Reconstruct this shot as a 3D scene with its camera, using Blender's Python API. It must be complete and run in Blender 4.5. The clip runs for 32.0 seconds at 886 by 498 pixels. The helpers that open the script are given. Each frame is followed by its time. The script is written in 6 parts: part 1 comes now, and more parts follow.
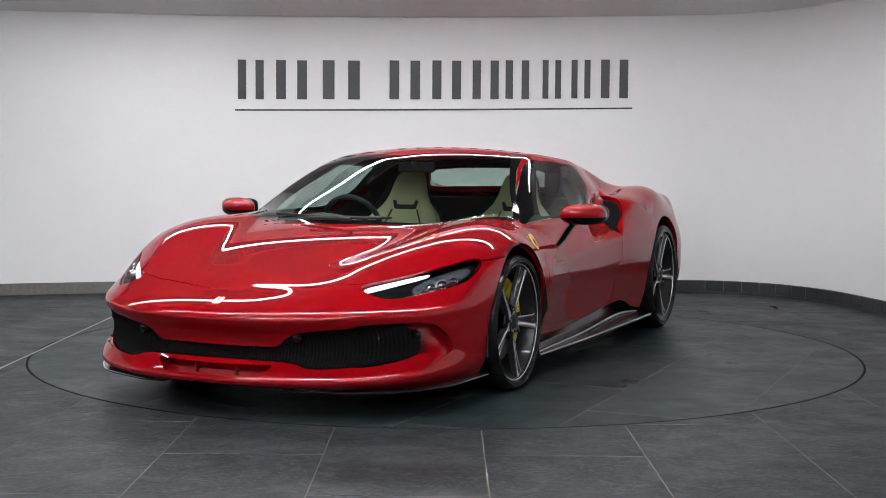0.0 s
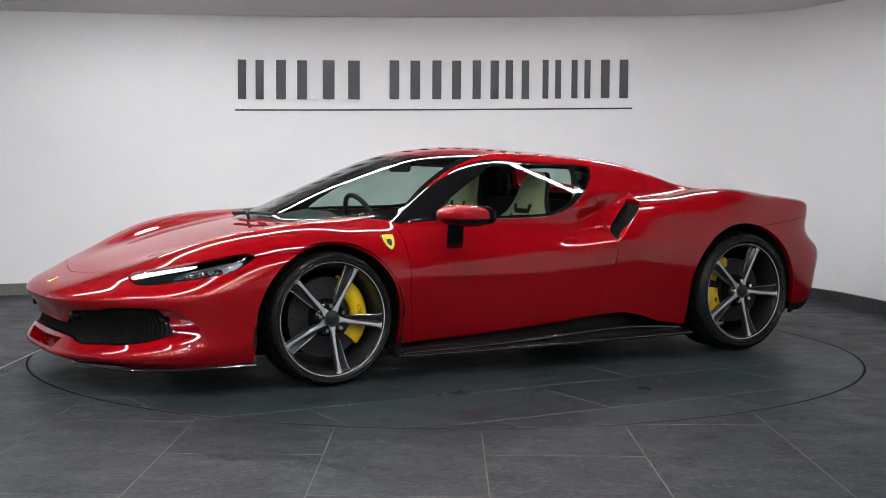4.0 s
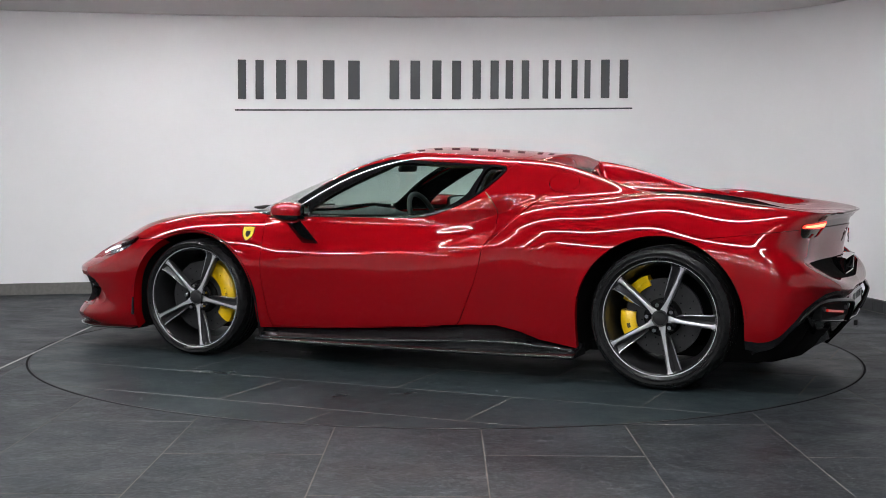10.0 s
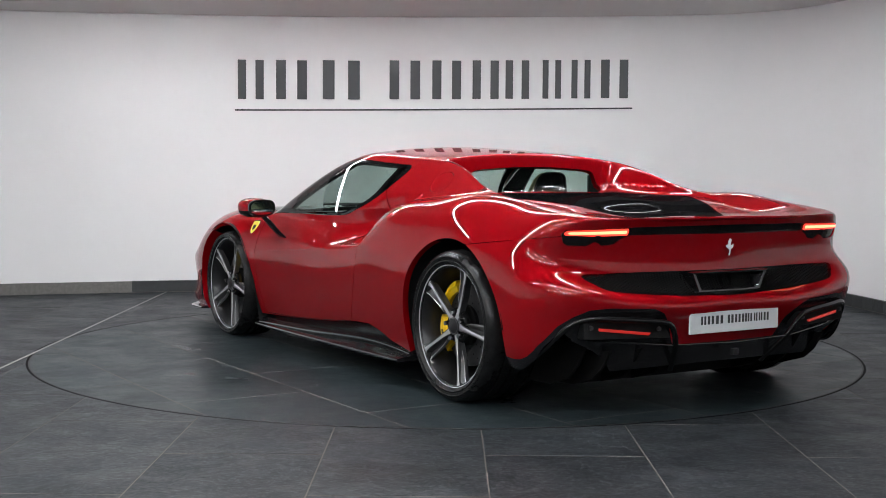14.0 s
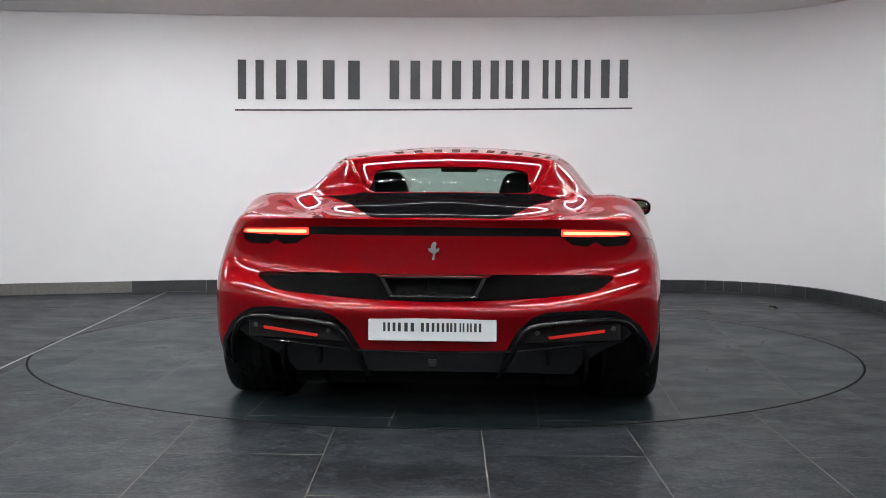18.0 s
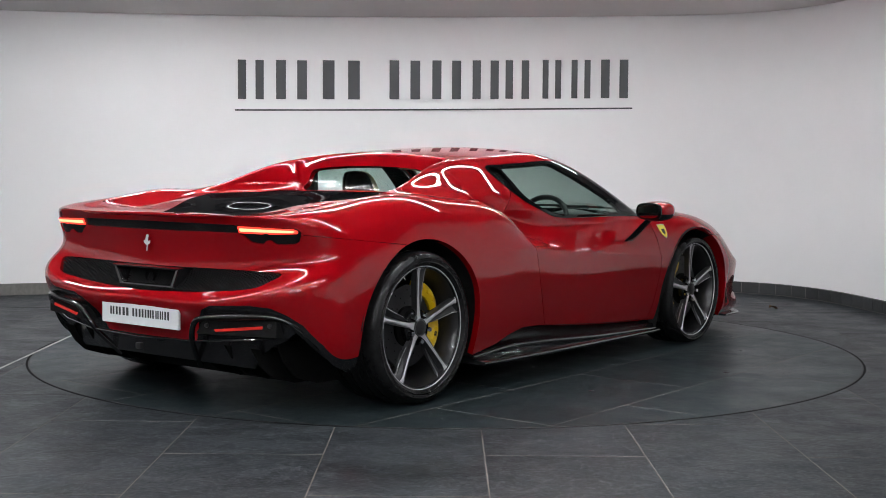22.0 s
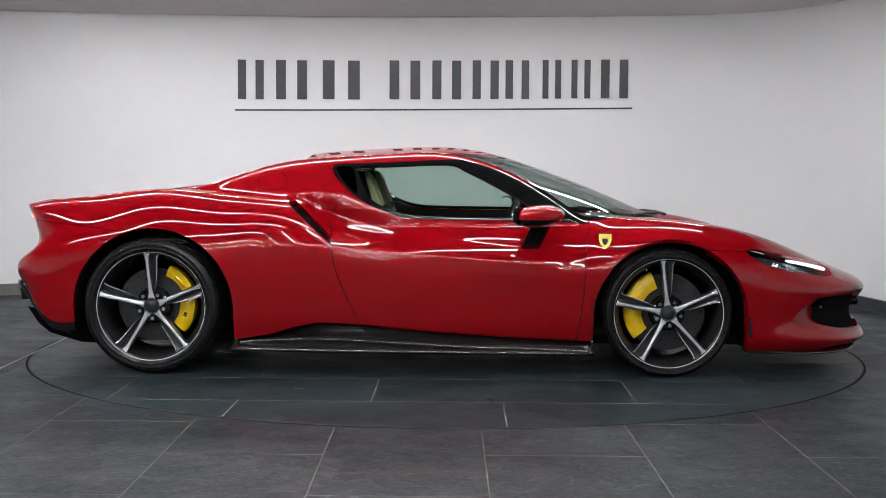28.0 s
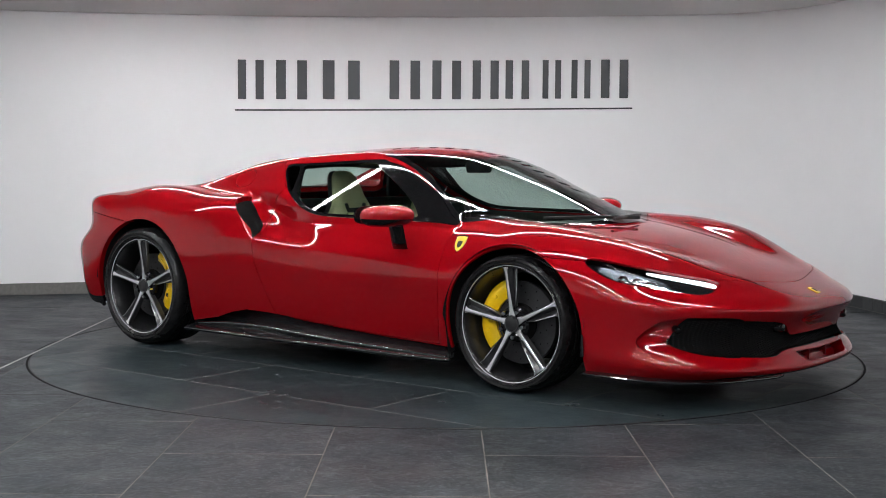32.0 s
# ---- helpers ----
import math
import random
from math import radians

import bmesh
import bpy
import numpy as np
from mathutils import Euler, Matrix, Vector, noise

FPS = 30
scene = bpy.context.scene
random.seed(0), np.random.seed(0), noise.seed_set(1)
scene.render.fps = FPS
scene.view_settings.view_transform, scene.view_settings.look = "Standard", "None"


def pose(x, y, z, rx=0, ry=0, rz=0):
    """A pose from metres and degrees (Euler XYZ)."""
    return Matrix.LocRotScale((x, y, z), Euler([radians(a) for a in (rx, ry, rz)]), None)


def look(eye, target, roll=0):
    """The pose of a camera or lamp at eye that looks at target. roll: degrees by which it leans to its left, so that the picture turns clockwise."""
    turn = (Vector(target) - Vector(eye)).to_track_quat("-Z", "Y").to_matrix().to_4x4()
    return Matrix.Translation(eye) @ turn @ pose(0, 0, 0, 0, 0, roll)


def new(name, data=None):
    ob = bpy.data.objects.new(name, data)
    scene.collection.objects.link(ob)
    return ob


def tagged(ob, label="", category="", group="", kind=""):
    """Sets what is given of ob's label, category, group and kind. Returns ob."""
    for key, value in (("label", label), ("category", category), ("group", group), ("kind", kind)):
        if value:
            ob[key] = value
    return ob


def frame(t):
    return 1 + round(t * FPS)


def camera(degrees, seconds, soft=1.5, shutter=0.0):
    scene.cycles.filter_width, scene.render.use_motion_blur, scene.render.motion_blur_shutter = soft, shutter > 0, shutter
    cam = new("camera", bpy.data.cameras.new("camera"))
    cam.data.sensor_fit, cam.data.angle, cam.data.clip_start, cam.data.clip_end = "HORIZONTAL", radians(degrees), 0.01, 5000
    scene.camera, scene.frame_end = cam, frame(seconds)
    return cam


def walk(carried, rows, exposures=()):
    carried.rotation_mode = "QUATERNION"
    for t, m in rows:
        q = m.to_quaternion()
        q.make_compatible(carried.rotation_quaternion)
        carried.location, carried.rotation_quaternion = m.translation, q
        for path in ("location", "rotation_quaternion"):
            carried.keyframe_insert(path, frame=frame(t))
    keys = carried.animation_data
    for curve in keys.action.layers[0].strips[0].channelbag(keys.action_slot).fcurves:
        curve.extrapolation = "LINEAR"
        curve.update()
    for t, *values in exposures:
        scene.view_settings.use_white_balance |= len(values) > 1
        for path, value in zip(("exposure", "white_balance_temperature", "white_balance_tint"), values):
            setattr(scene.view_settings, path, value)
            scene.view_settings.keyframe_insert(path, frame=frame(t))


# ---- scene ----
import itertools

# camera: a tripod that stands still before the turntable
cam = camera(37.59, 32.0, soft=0.72)
EYE = (0.0, -7.501, 1.0695)
AIM = (EYE[0] - 0.002437 * 8, EYE[1] + 0.997822 * 8, EYE[2] - 0.065912 * 8)
walk(cam, [(0.0, look(EYE, AIM, 0.335)), (32.0, look(EYE, AIM, 0.335))])
scene.view_settings.exposure = 0.0


def table_angle(t):
    """Heading of the car, in degrees, as the turntable carries it round."""
    u = (t - 16) / 16
    return math.degrees(1.82449 - 2.43999 * u + 0.01436 * u * u - 0.02954 * u ** 3 - 0.01766 * u ** 4)


CAR_OFF = (-0.1681, -0.0616)      # car's middle as seen from the turntable's axis, along and across the car
TABLE_R = 2.312
CEIL = 2.298
CEIL_TILT = 0.0125           # the ceiling rises slightly along the wall

# ---- world and lamps ----
world = bpy.data.worlds.new("world")
scene.world = world
world.use_nodes = True
world.node_tree.nodes["Background"].inputs[0].default_value = (0.5, 0.5, 0.52, 1)
world.node_tree.nodes["Background"].inputs[1].default_value = 0.02
LIGHT = 121.0                       # glow of the ceiling strips


# ---- materials ----
def mat(name, col, rough=0.5, metal=0.0, coat=0.0, coat_rough=0.03, vary=0.0, scale=8.0, bump=0.0, bscale=60.0, rvar=0.0, emit=None, glow=0.0, spec=0.5, objrand=0.0):
    m = bpy.data.materials.new(name)
    m.use_nodes = True
    nt = m.node_tree
    b = nt.nodes["Principled BSDF"]
    b.inputs["Base Color"].default_value = (*col, 1)
    b.inputs["Roughness"].default_value = rough
    b.inputs["Metallic"].default_value = metal
    b.inputs["Coat Weight"].default_value = coat
    b.inputs["Coat Roughness"].default_value = coat_rough
    b.inputs["Specular IOR Level"].default_value = spec
    tc = nt.nodes.new("ShaderNodeTexCoord")
    if vary or rvar:
        n = nt.nodes.new("ShaderNodeTexNoise")
        n.inputs["Scale"].default_value = scale
        n.inputs["Detail"].default_value = 8
        n.inputs["Roughness"].default_value = 0.65
        nt.links.new(tc.outputs["Object"], n.inputs["Vector"])
        if vary:
            mr = nt.nodes.new("ShaderNodeMapRange")
            mr.inputs[1].default_value, mr.inputs[2].default_value = 0.25, 0.75
            mr.inputs[3].default_value, mr.inputs[4].default_value = 1 - vary, 1 + vary
            nt.links.new(n.outputs["Fac"], mr.inputs[0])
            mx = nt.nodes.new("ShaderNodeMix")
            mx.data_type, mx.blend_type = "RGBA", "MULTIPLY"
            mx.inputs[0].default_value = 1
            mx.inputs[6].default_value = (*col, 1)
            fac = mr.outputs[0]
            if objrand:
                oi = nt.nodes.new("ShaderNodeObjectInfo")
                m2 = nt.nodes.new("ShaderNodeMapRange")
                m2.inputs[3].default_value, m2.inputs[4].default_value = 1 - objrand, 1 + objrand
                nt.links.new(oi.outputs["Random"], m2.inputs[0])
                mu = nt.nodes.new("ShaderNodeMath")
                mu.operation = "MULTIPLY"
                nt.links.new(fac, mu.inputs[0])
                nt.links.new(m2.outputs[0], mu.inputs[1])
                fac = mu.outputs[0]
            nt.links.new(fac, mx.inputs[7])
            nt.links.new(mx.outputs[2], b.inputs["Base Color"])
        if rvar:
            mr = nt.nodes.new("ShaderNodeMapRange")
            mr.inputs[1].default_value, mr.inputs[2].default_value = 0.3, 0.7
            mr.inputs[3].default_value, mr.inputs[4].default_value = rough - rvar, rough + rvar
            nt.links.new(n.outputs["Fac"], mr.inputs[0])
            nt.links.new(mr.outputs[0], b.inputs["Roughness"])
    if bump:
        n2 = nt.nodes.new("ShaderNodeTexNoise")
        n2.inputs["Scale"].default_value = bscale
        n2.inputs["Detail"].default_value = 6
        nt.links.new(tc.outputs["Object"], n2.inputs["Vector"])
        bp = nt.nodes.new("ShaderNodeBump")
        bp.inputs["Strength"].default_value = 1.0
        bp.inputs["Distance"].default_value = bump
        nt.links.new(n2.outputs["Fac"], bp.inputs["Height"])
        nt.links.new(bp.outputs[0], b.inputs["Normal"])
    if emit:
        b.inputs["Emission Color"].default_value = (*emit, 1)
        b.inputs["Emission Strength"].default_value = glow
    return m


def glass(name, tint, rough=0.0, gloss=1.0):
    """Thin tinted pane: clear with a mirror's gloss by Fresnel."""
    m = bpy.data.materials.new(name)
    m.use_nodes = True
    nt = m.node_tree
    nt.nodes.clear()
    out = nt.nodes.new("ShaderNodeOutputMaterial")
    tr = nt.nodes.new("ShaderNodeBsdfTransparent")
    tr.inputs[0].default_value = (*tint, 1)
    gl = nt.nodes.new("ShaderNodeBsdfGlossy")
    gl.inputs["Roughness"].default_value = rough
    lw = nt.nodes.new("ShaderNodeLayerWeight")
    lw.inputs[0].default_value = 0.5
    pw = nt.nodes.new("ShaderNodeMath")
    pw.operation = "POWER"
    pw.inputs[1].default_value = 4.0
    nt.links.new(lw.outputs["Facing"], pw.inputs[0])
    fr = nt.nodes.new("ShaderNodeMath")
    fr.operation = "MULTIPLY_ADD"
    fr.inputs[1].default_value, fr.inputs[2].default_value = 0.85 * gloss, 0.042 * gloss
    nt.links.new(pw.outputs[0], fr.inputs[0])
    mx = nt.nodes.new("ShaderNodeMixShader")
    nt.links.new(fr.outputs[0], mx.inputs[0])
    nt.links.new(tr.outputs[0], mx.inputs[1])
    nt.links.new(gl.outputs[0], mx.inputs[2])
    nt.links.new(mx.outputs[0], out.inputs[0])
    return m


PAINT = mat("red_paint", (0.275, 0.0016, 0.0050), 0.50, 0.16, 1.0, 0.0, vary=0.03, scale=900, spec=0.0)
PAINT.node_tree.nodes["Principled BSDF"].inputs["Coat IOR"].default_value = 1.54
DUCTRED = mat("duct_red", (0.16, 0.003, 0.006), 0.6, vary=0.1, scale=20, spec=0.15)
BLACK = mat("gloss_black", (0.006, 0.006, 0.0065), 0.06, spec=0.42)
CARBON = mat("carbon", (0.008, 0.008, 0.009), 0.25, 0.0, 0.25, 0.06, vary=0.4, scale=400)
EDGE = mat("lacquered_edge", (0.010, 0.010, 0.011), 0.10, 0.0, 1.0, 0.02)
SKIRTC = mat("skirt_carbon", (0.009, 0.009, 0.010), 0.20, vary=0.4, scale=400, spec=0.60)
PLASTIC = mat("matt_black", (0.015, 0.015, 0.016), 0.55, vary=0.2, scale=60, spec=0.3)
RUBBER = mat("tyre_rubber", (0.0105, 0.0105, 0.011), 0.26, vary=0.5, scale=30, bump=0.0004, bscale=200, spec=0.24)
INTAKE = mat("intake_black", (0.007, 0.007, 0.007), 0.9, vary=0.2, scale=30, spec=0.05)
LINER = mat("arch_liner", (0.013, 0.013, 0.0135), 0.85, vary=0.2, scale=30, spec=0.08)
ALLOY = mat("machined_alloy", (0.74, 0.74, 0.76), 0.25, 0.6, 0.3, vary=0.06, scale=120)
GUNMETAL = mat("gunmetal", (0.045, 0.045, 0.048), 0.34, 0.6, 0.3, vary=0.1, scale=90)
BLADE = mat("smoked_alloy", (0.060, 0.060, 0.063), 0.30, 0.6, 0.4, vary=0.1, scale=90)
BARREL = mat("rim_barrel", (0.030, 0.030, 0.032), 0.28, 0.6, 0.3, vary=0.15, scale=60)
DISC = mat("brake_disc", (0.024, 0.024, 0.026), 0.5, 0.3, vary=0.25, scale=70)
YELLOW = mat("caliper_yellow", (0.80, 0.50, 0.004), 0.3, 0, 0.5, vary=0.06, scale=60)
CHROME = mat("chrome", (0.8, 0.8, 0.82), 0.08, 1.0)
CREAM = mat("cream_leather", (0.62, 0.55, 0.33), 0.5, vary=0.08, scale=25, bump=0.0008, bscale=220)
DARKLEATHER = mat("dark_leather", (0.016, 0.016, 0.018), 0.5, vary=0.2, scale=25, bump=0.0008, bscale=220)
ALCANTARA = mat("headliner", (0.022, 0.022, 0.024), 0.9, vary=0.2, scale=40)
GLASS = glass("tinted_glass", (0.62, 0.72, 0.68))
GLASSD = glass("dark_glass", (0.05, 0.055, 0.055))
COVER = mat("black_glass", (0.004, 0.004, 0.0045), 0.6, vary=0.2, scale=50, spec=0.0)
nt = COVER.node_tree
gl, mx = nt.nodes.new("ShaderNodeBsdfGlossy"), nt.nodes.new("ShaderNodeMixShader")
gl.inputs["Roughness"].default_value, mx.inputs[0].default_value = 0.012, 0.022
nt.links.new(nt.nodes["Principled BSDF"].outputs[0], mx.inputs[1])
nt.links.new(gl.outputs[0], mx.inputs[2])
nt.links.new(mx.outputs[0], nt.nodes["Material Output"].inputs[0])
LENS = glass("clear_lens", (0.75, 0.78, 0.8), gloss=0.35)
def slate(name, col, light, rough=0.40, riven=1.0):
    """Riven slate: cloudy patches, thin pale veins and low ridges."""
    m = mat(name, col, rough, vary=0.5, scale=3.2, rvar=0.10, objrand=0.20, spec=0.06)
    nt = m.node_tree
    b = nt.nodes["Principled BSDF"]
    tc = [n for n in nt.nodes if n.type == "TEX_COORD"][0]
    # every tile is cut from another piece of stone
    oi = nt.nodes.new("ShaderNodeObjectInfo")
    off = nt.nodes.new("ShaderNodeVectorMath")
    off.operation = "MULTIPLY_ADD"
    off.inputs[1].default_value = (37.0, 53.0, 71.0)
    nt.links.new(oi.outputs["Random"], off.inputs[0])
    nt.links.new(tc.outputs["Object"], off.inputs[2])
    for ln in list(tc.outputs["Object"].links):
        if ln.to_node != off:
            nt.links.new(off.outputs[0], ln.to_socket)
    place = off.outputs[0]
    warp = nt.nodes.new("ShaderNodeTexNoise")
    warp.inputs["Scale"].default_value, warp.inputs["Detail"].default_value = 4.0, 6
    nt.links.new(place, warp.inputs["Vector"])
    addv = nt.nodes.new("ShaderNodeMix")
    addv.data_type, addv.blend_type = "RGBA", "ADD"
    addv.inputs[0].default_value = 0.35
    nt.links.new(place, addv.inputs[6])
    nt.links.new(warp.outputs["Color"], addv.inputs[7])
    vo = nt.nodes.new("ShaderNodeTexVoronoi")
    vo.feature = "DISTANCE_TO_EDGE"
    vo.inputs["Scale"].default_value = 2.6
    nt.links.new(addv.outputs[2], vo.inputs["Vector"])
    mr = nt.nodes.new("ShaderNodeMapRange")
    mr.inputs[1].default_value, mr.inputs[2].default_value = 0.0, 0.030
    mr.inputs[3].default_value, mr.inputs[4].default_value = 1.0, 0.0
    nt.links.new(vo.outputs["Distance"], mr.inputs[0])
    big = nt.nodes.new("ShaderNodeTexNoise")
    big.inputs["Scale"].default_value, big.inputs["Detail"].default_value = 2.3, 3
    nt.links.new(place, big.inputs["Vector"])
    mb = nt.nodes.new("ShaderNodeMapRange")
    mb.inputs[1].default_value, mb.inputs[2].default_value = 0.5, 0.68
    mb.inputs[3].default_value, mb.inputs[4].default_value = 0.0, 0.55
    nt.links.new(big.outputs["Fac"], mb.inputs[0])
    mul = nt.nodes.new("ShaderNodeMath")
    mul.operation = "MULTIPLY"
    nt.links.new(mr.outputs[0], mul.inputs[0])
    nt.links.new(mb.outputs[0], mul.inputs[1])
    mx = nt.nodes.new("ShaderNodeMix")
    mx.data_type = "RGBA"
    old = b.inputs["Base Color"].links[0].from_socket
    nt.links.new(mul.outputs[0], mx.inputs[0])
    nt.links.new(old, mx.inputs[6])
    mx.inputs[7].default_value = (*light, 1)
    nt.links.new(mx.outputs[2], b.inputs["Base Color"])
    cloud = nt.nodes.new("ShaderNodeTexNoise")
    cloud.inputs["Scale"].default_value, cloud.inputs["Detail"].default_value = 8.5, 12
    cloud.inputs["Roughness"].default_value = 0.72
    nt.links.new(addv.outputs[2], cloud.inputs["Vector"])
    mc = nt.nodes.new("ShaderNodeMapRange")
    mc.inputs[1].default_value, mc.inputs[2].default_value = 0.45, 0.68
    mc.inputs[3].default_value, mc.inputs[4].default_value = 0.0, 0.75 * riven
    nt.links.new(cloud.outputs["Fac"], mc.inputs[0])
    my = nt.nodes.new("ShaderNodeMix")
    my.data_type = "RGBA"
    nt.links.new(mc.outputs[0], my.inputs[0])
    nt.links.new(mx.outputs[2], my.inputs[6])
    my.inputs[7].default_value = (*light, 1)
    nt.links.new(my.outputs[2], b.inputs["Base Color"])
    fine = nt.nodes.new("ShaderNodeTexNoise")
    fine.inputs["Scale"].default_value, fine.inputs["Detail"].default_value = 9.0, 9
    fine.inputs["Roughness"].default_value = 0.6
    nt.links.new(addv.outputs[2], fine.inputs["Vector"])
    # riven layers: low terraces with broken edges
    lay = nt.nodes.new("ShaderNodeTexNoise")
    lay.inputs["Scale"].default_value, lay.inputs["Detail"].default_value = 4.6, 10
    lay.inputs["Roughness"].default_value, lay.inputs["Distortion"].default_value = 0.62, 0.5
    nt.links.new(place, lay.inputs["Vector"])
    snap = nt.nodes.new("ShaderNodeMath")
    snap.operation = "SNAP"
    snap.inputs[1].default_value = 0.07
    nt.links.new(lay.outputs["Fac"], snap.inputs[0])
    tone = nt.nodes.new("ShaderNodeMapRange")
    tone.inputs[1].default_value, tone.inputs[2].default_value = 0.28, 0.70
    tone.inputs[3].default_value, tone.inputs[4].default_value = 1 - 0.45 * riven, 1 + 0.5 * riven
    nt.links.new(snap.outputs[0], tone.inputs[0])
    mt = nt.nodes.new("ShaderNodeMix")
    mt.data_type, mt.blend_type = "RGBA", "MULTIPLY"
    mt.inputs[0].default_value = 1
    nt.links.new(my.outputs[2], mt.inputs[6])
    nt.links.new(tone.outputs[0], mt.inputs[7])
    nt.links.new(mt.outputs[2], b.inputs["Base Color"])
    # chipped edges of the layers show as thin pale lines
    steps = nt.nodes.new("ShaderNodeMath")
    steps.operation = "MULTIPLY"
    steps.inputs[1].default_value = 1 / 0.07
    nt.links.new(lay.outputs["Fac"], steps.inputs[0])
    fract = nt.nodes.new("ShaderNodeMath")
    fract.operation = "FRACT"
    nt.links.new(steps.outputs[0], fract.inputs[0])
    chip = nt.nodes.new("ShaderNodeMapRange")
    chip.inputs[1].default_value, chip.inputs[2].default_value = 0.0, 0.60
    chip.inputs[3].default_value, chip.inputs[4].default_value = 0.95 * riven, 0.0
    nt.links.new(fract.outputs[0], chip.inputs[0])
    grain = nt.nodes.new("ShaderNodeTexNoise")
    grain.inputs["Scale"].default_value, grain.inputs["Detail"].default_value = 46.0, 6
    grain.inputs["Roughness"].default_value = 0.7
    nt.links.new(place, grain.inputs["Vector"])
    gm = nt.nodes.new("ShaderNodeMapRange")
    gm.inputs[1].default_value, gm.inputs[2].default_value = 0.40, 0.62
    nt.links.new(grain.outputs["Fac"], gm.inputs[0])
    cm = nt.nodes.new("ShaderNodeMath")
    cm.operation = "MULTIPLY"
    nt.links.new(chip.outputs[0], cm.inputs[0])
    nt.links.new(gm.outputs[0], cm.inputs[1])
    mk = nt.nodes.new("ShaderNodeMix")
    mk.data_type = "RGBA"
    nt.links.new(cm.outputs[0], mk.inputs[0])
    nt.links.new(mt.outputs[2], mk.inputs[6])
    mk.inputs[7].default_value = (light[0] * 1.5, light[1] * 1.5, light[2] * 1.55, 1)
    gt = nt.nodes.new("ShaderNodeMapRange")
    gt.inputs[1].default_value, gt.inputs[2].default_value = 0.35, 0.65
    gt.inputs[3].default_value, gt.inputs[4].default_value = 1 - 0.22 * riven, 1 + 0.22 * riven
    nt.links.new(grain.outputs["Fac"], gt.inputs[0])
    mg = nt.nodes.new("ShaderNodeMix")
    mg.data_type, mg.blend_type = "RGBA", "MULTIPLY"
    mg.inputs[0].default_value = 1
    nt.links.new(mk.outputs[2], mg.inputs[6])
    nt.links.new(gt.outputs[0], mg.inputs[7])
    nt.links.new(mg.outputs[2], b.inputs["Base Color"])
    high = nt.nodes.new("ShaderNodeMath")
    high.operation = "MULTIPLY_ADD"
    high.inputs[1].default_value = 0.5
    nt.links.new(fine.outputs["Fac"], high.inputs[0])
    nt.links.new(snap.outputs[0], high.inputs[2])
    bp = nt.nodes.new("ShaderNodeBump")
    bp.inputs["Strength"].default_value, bp.inputs["Distance"].default_value = 1.0, 0.008 * riven
    nt.links.new(high.outputs[0], bp.inputs["Height"])
    nt.links.new(bp.outputs[0], b.inputs["Normal"])
    return m


SLATE = slate("slate", (0.0138, 0.0162, 0.0185), (0.044, 0.049, 0.054))
SLATE2 = slate("turntable_slate", (0.0155, 0.0220, 0.0245), (0.032, 0.043, 0.047), 0.36, 0.45)
GROUT = mat("grout", (0.14, 0.122, 0.104), 0.8, vary=0.2, scale=40)
SKIRTG = mat("skirting_grout", (0.15, 0.145, 0.135), 0.8, vary=0.2, scale=40)
SKIRT = mat("skirting_slate", (0.030, 0.032, 0.034), 0.45, vary=0.3, scale=9, bump=0.002, bscale=30, objrand=0.15)
WHITE = mat("white_wall_paint", (0.80, 0.79, 0.80), 0.55, vary=0.015, scale=3, bump=0.0006, bscale=90)
# grey chosen to dim what the car's flank mirrors from behind the camera
REARW = mat("unseen_rear_grey", (0.20, 0.20, 0.205), 0.6, vary=0.05, scale=2)
CEILD = mat("ceiling_charcoal", (0.075, 0.075, 0.078), 0.8, vary=0.05, scale=3)
CEILP = mat("ceiling_paint", (0.64, 0.62, 0.61), 0.7, vary=0.02, scale=3)
LETTER = mat("sign_grey", (0.035, 0.036, 0.04), 0.35, 0.2, vary=0.1, scale=12)
LAMP = mat("led_strip", (0.9, 0.9, 0.9), 0.5, emit=(0.96, 0.98, 1.0), glow=LIGHT)
LAMPGREY = mat("lamp_grey", (0.085, 0.088, 0.095), 0.22, 0.6, vary=0.3, scale=40)
TAIL = mat("tail_light_glow", (0.4, 0.01, 0.01), 0.3, emit=(1.0, 0.045, 0.025), glow=2.2)
TAILCORE = mat("tail_light_core", (0.6, 0.2, 0.1), 0.3, emit=(1.0, 0.36, 0.17), glow=2.6)
TAILD = mat("tail_light_red", (0.35, 0.012, 0.012), 0.2, 0, 0.8, emit=(1.0, 0.05, 0.03), glow=0.25)
DRL = mat("running_light", (0.9, 0.9, 0.95), 0.2, emit=(0.9, 0.97, 1.0), glow=2.6)
PLATE = mat("plate_white", (0.72, 0.72, 0.74), 0.35, vary=0.02, scale=10)
SHIELD = mat("shield_yellow", (0.75, 0.55, 0.05), 0.3, 0, 0.6)


# ---- mesh helpers ----
def add(name, verts, faces, material, parent=None, label="", smooth=True, normals=None):
    """Links verts and faces as one mesh object."""
    me = bpy.data.meshes.new(name)
    me.from_pydata([tuple(v) for v in verts], [], [tuple(f) for f in faces])
    me.update()
    me.materials.append(material)
    if smooth:
        me.shade_smooth()
    if normals is not None:
        me.normals_split_custom_set_from_vertices([tuple(n) for n in normals])
    ob = new(name, me)
    if parent:
        ob.parent = parent
    if label:
        ob["label"] = label
    return ob


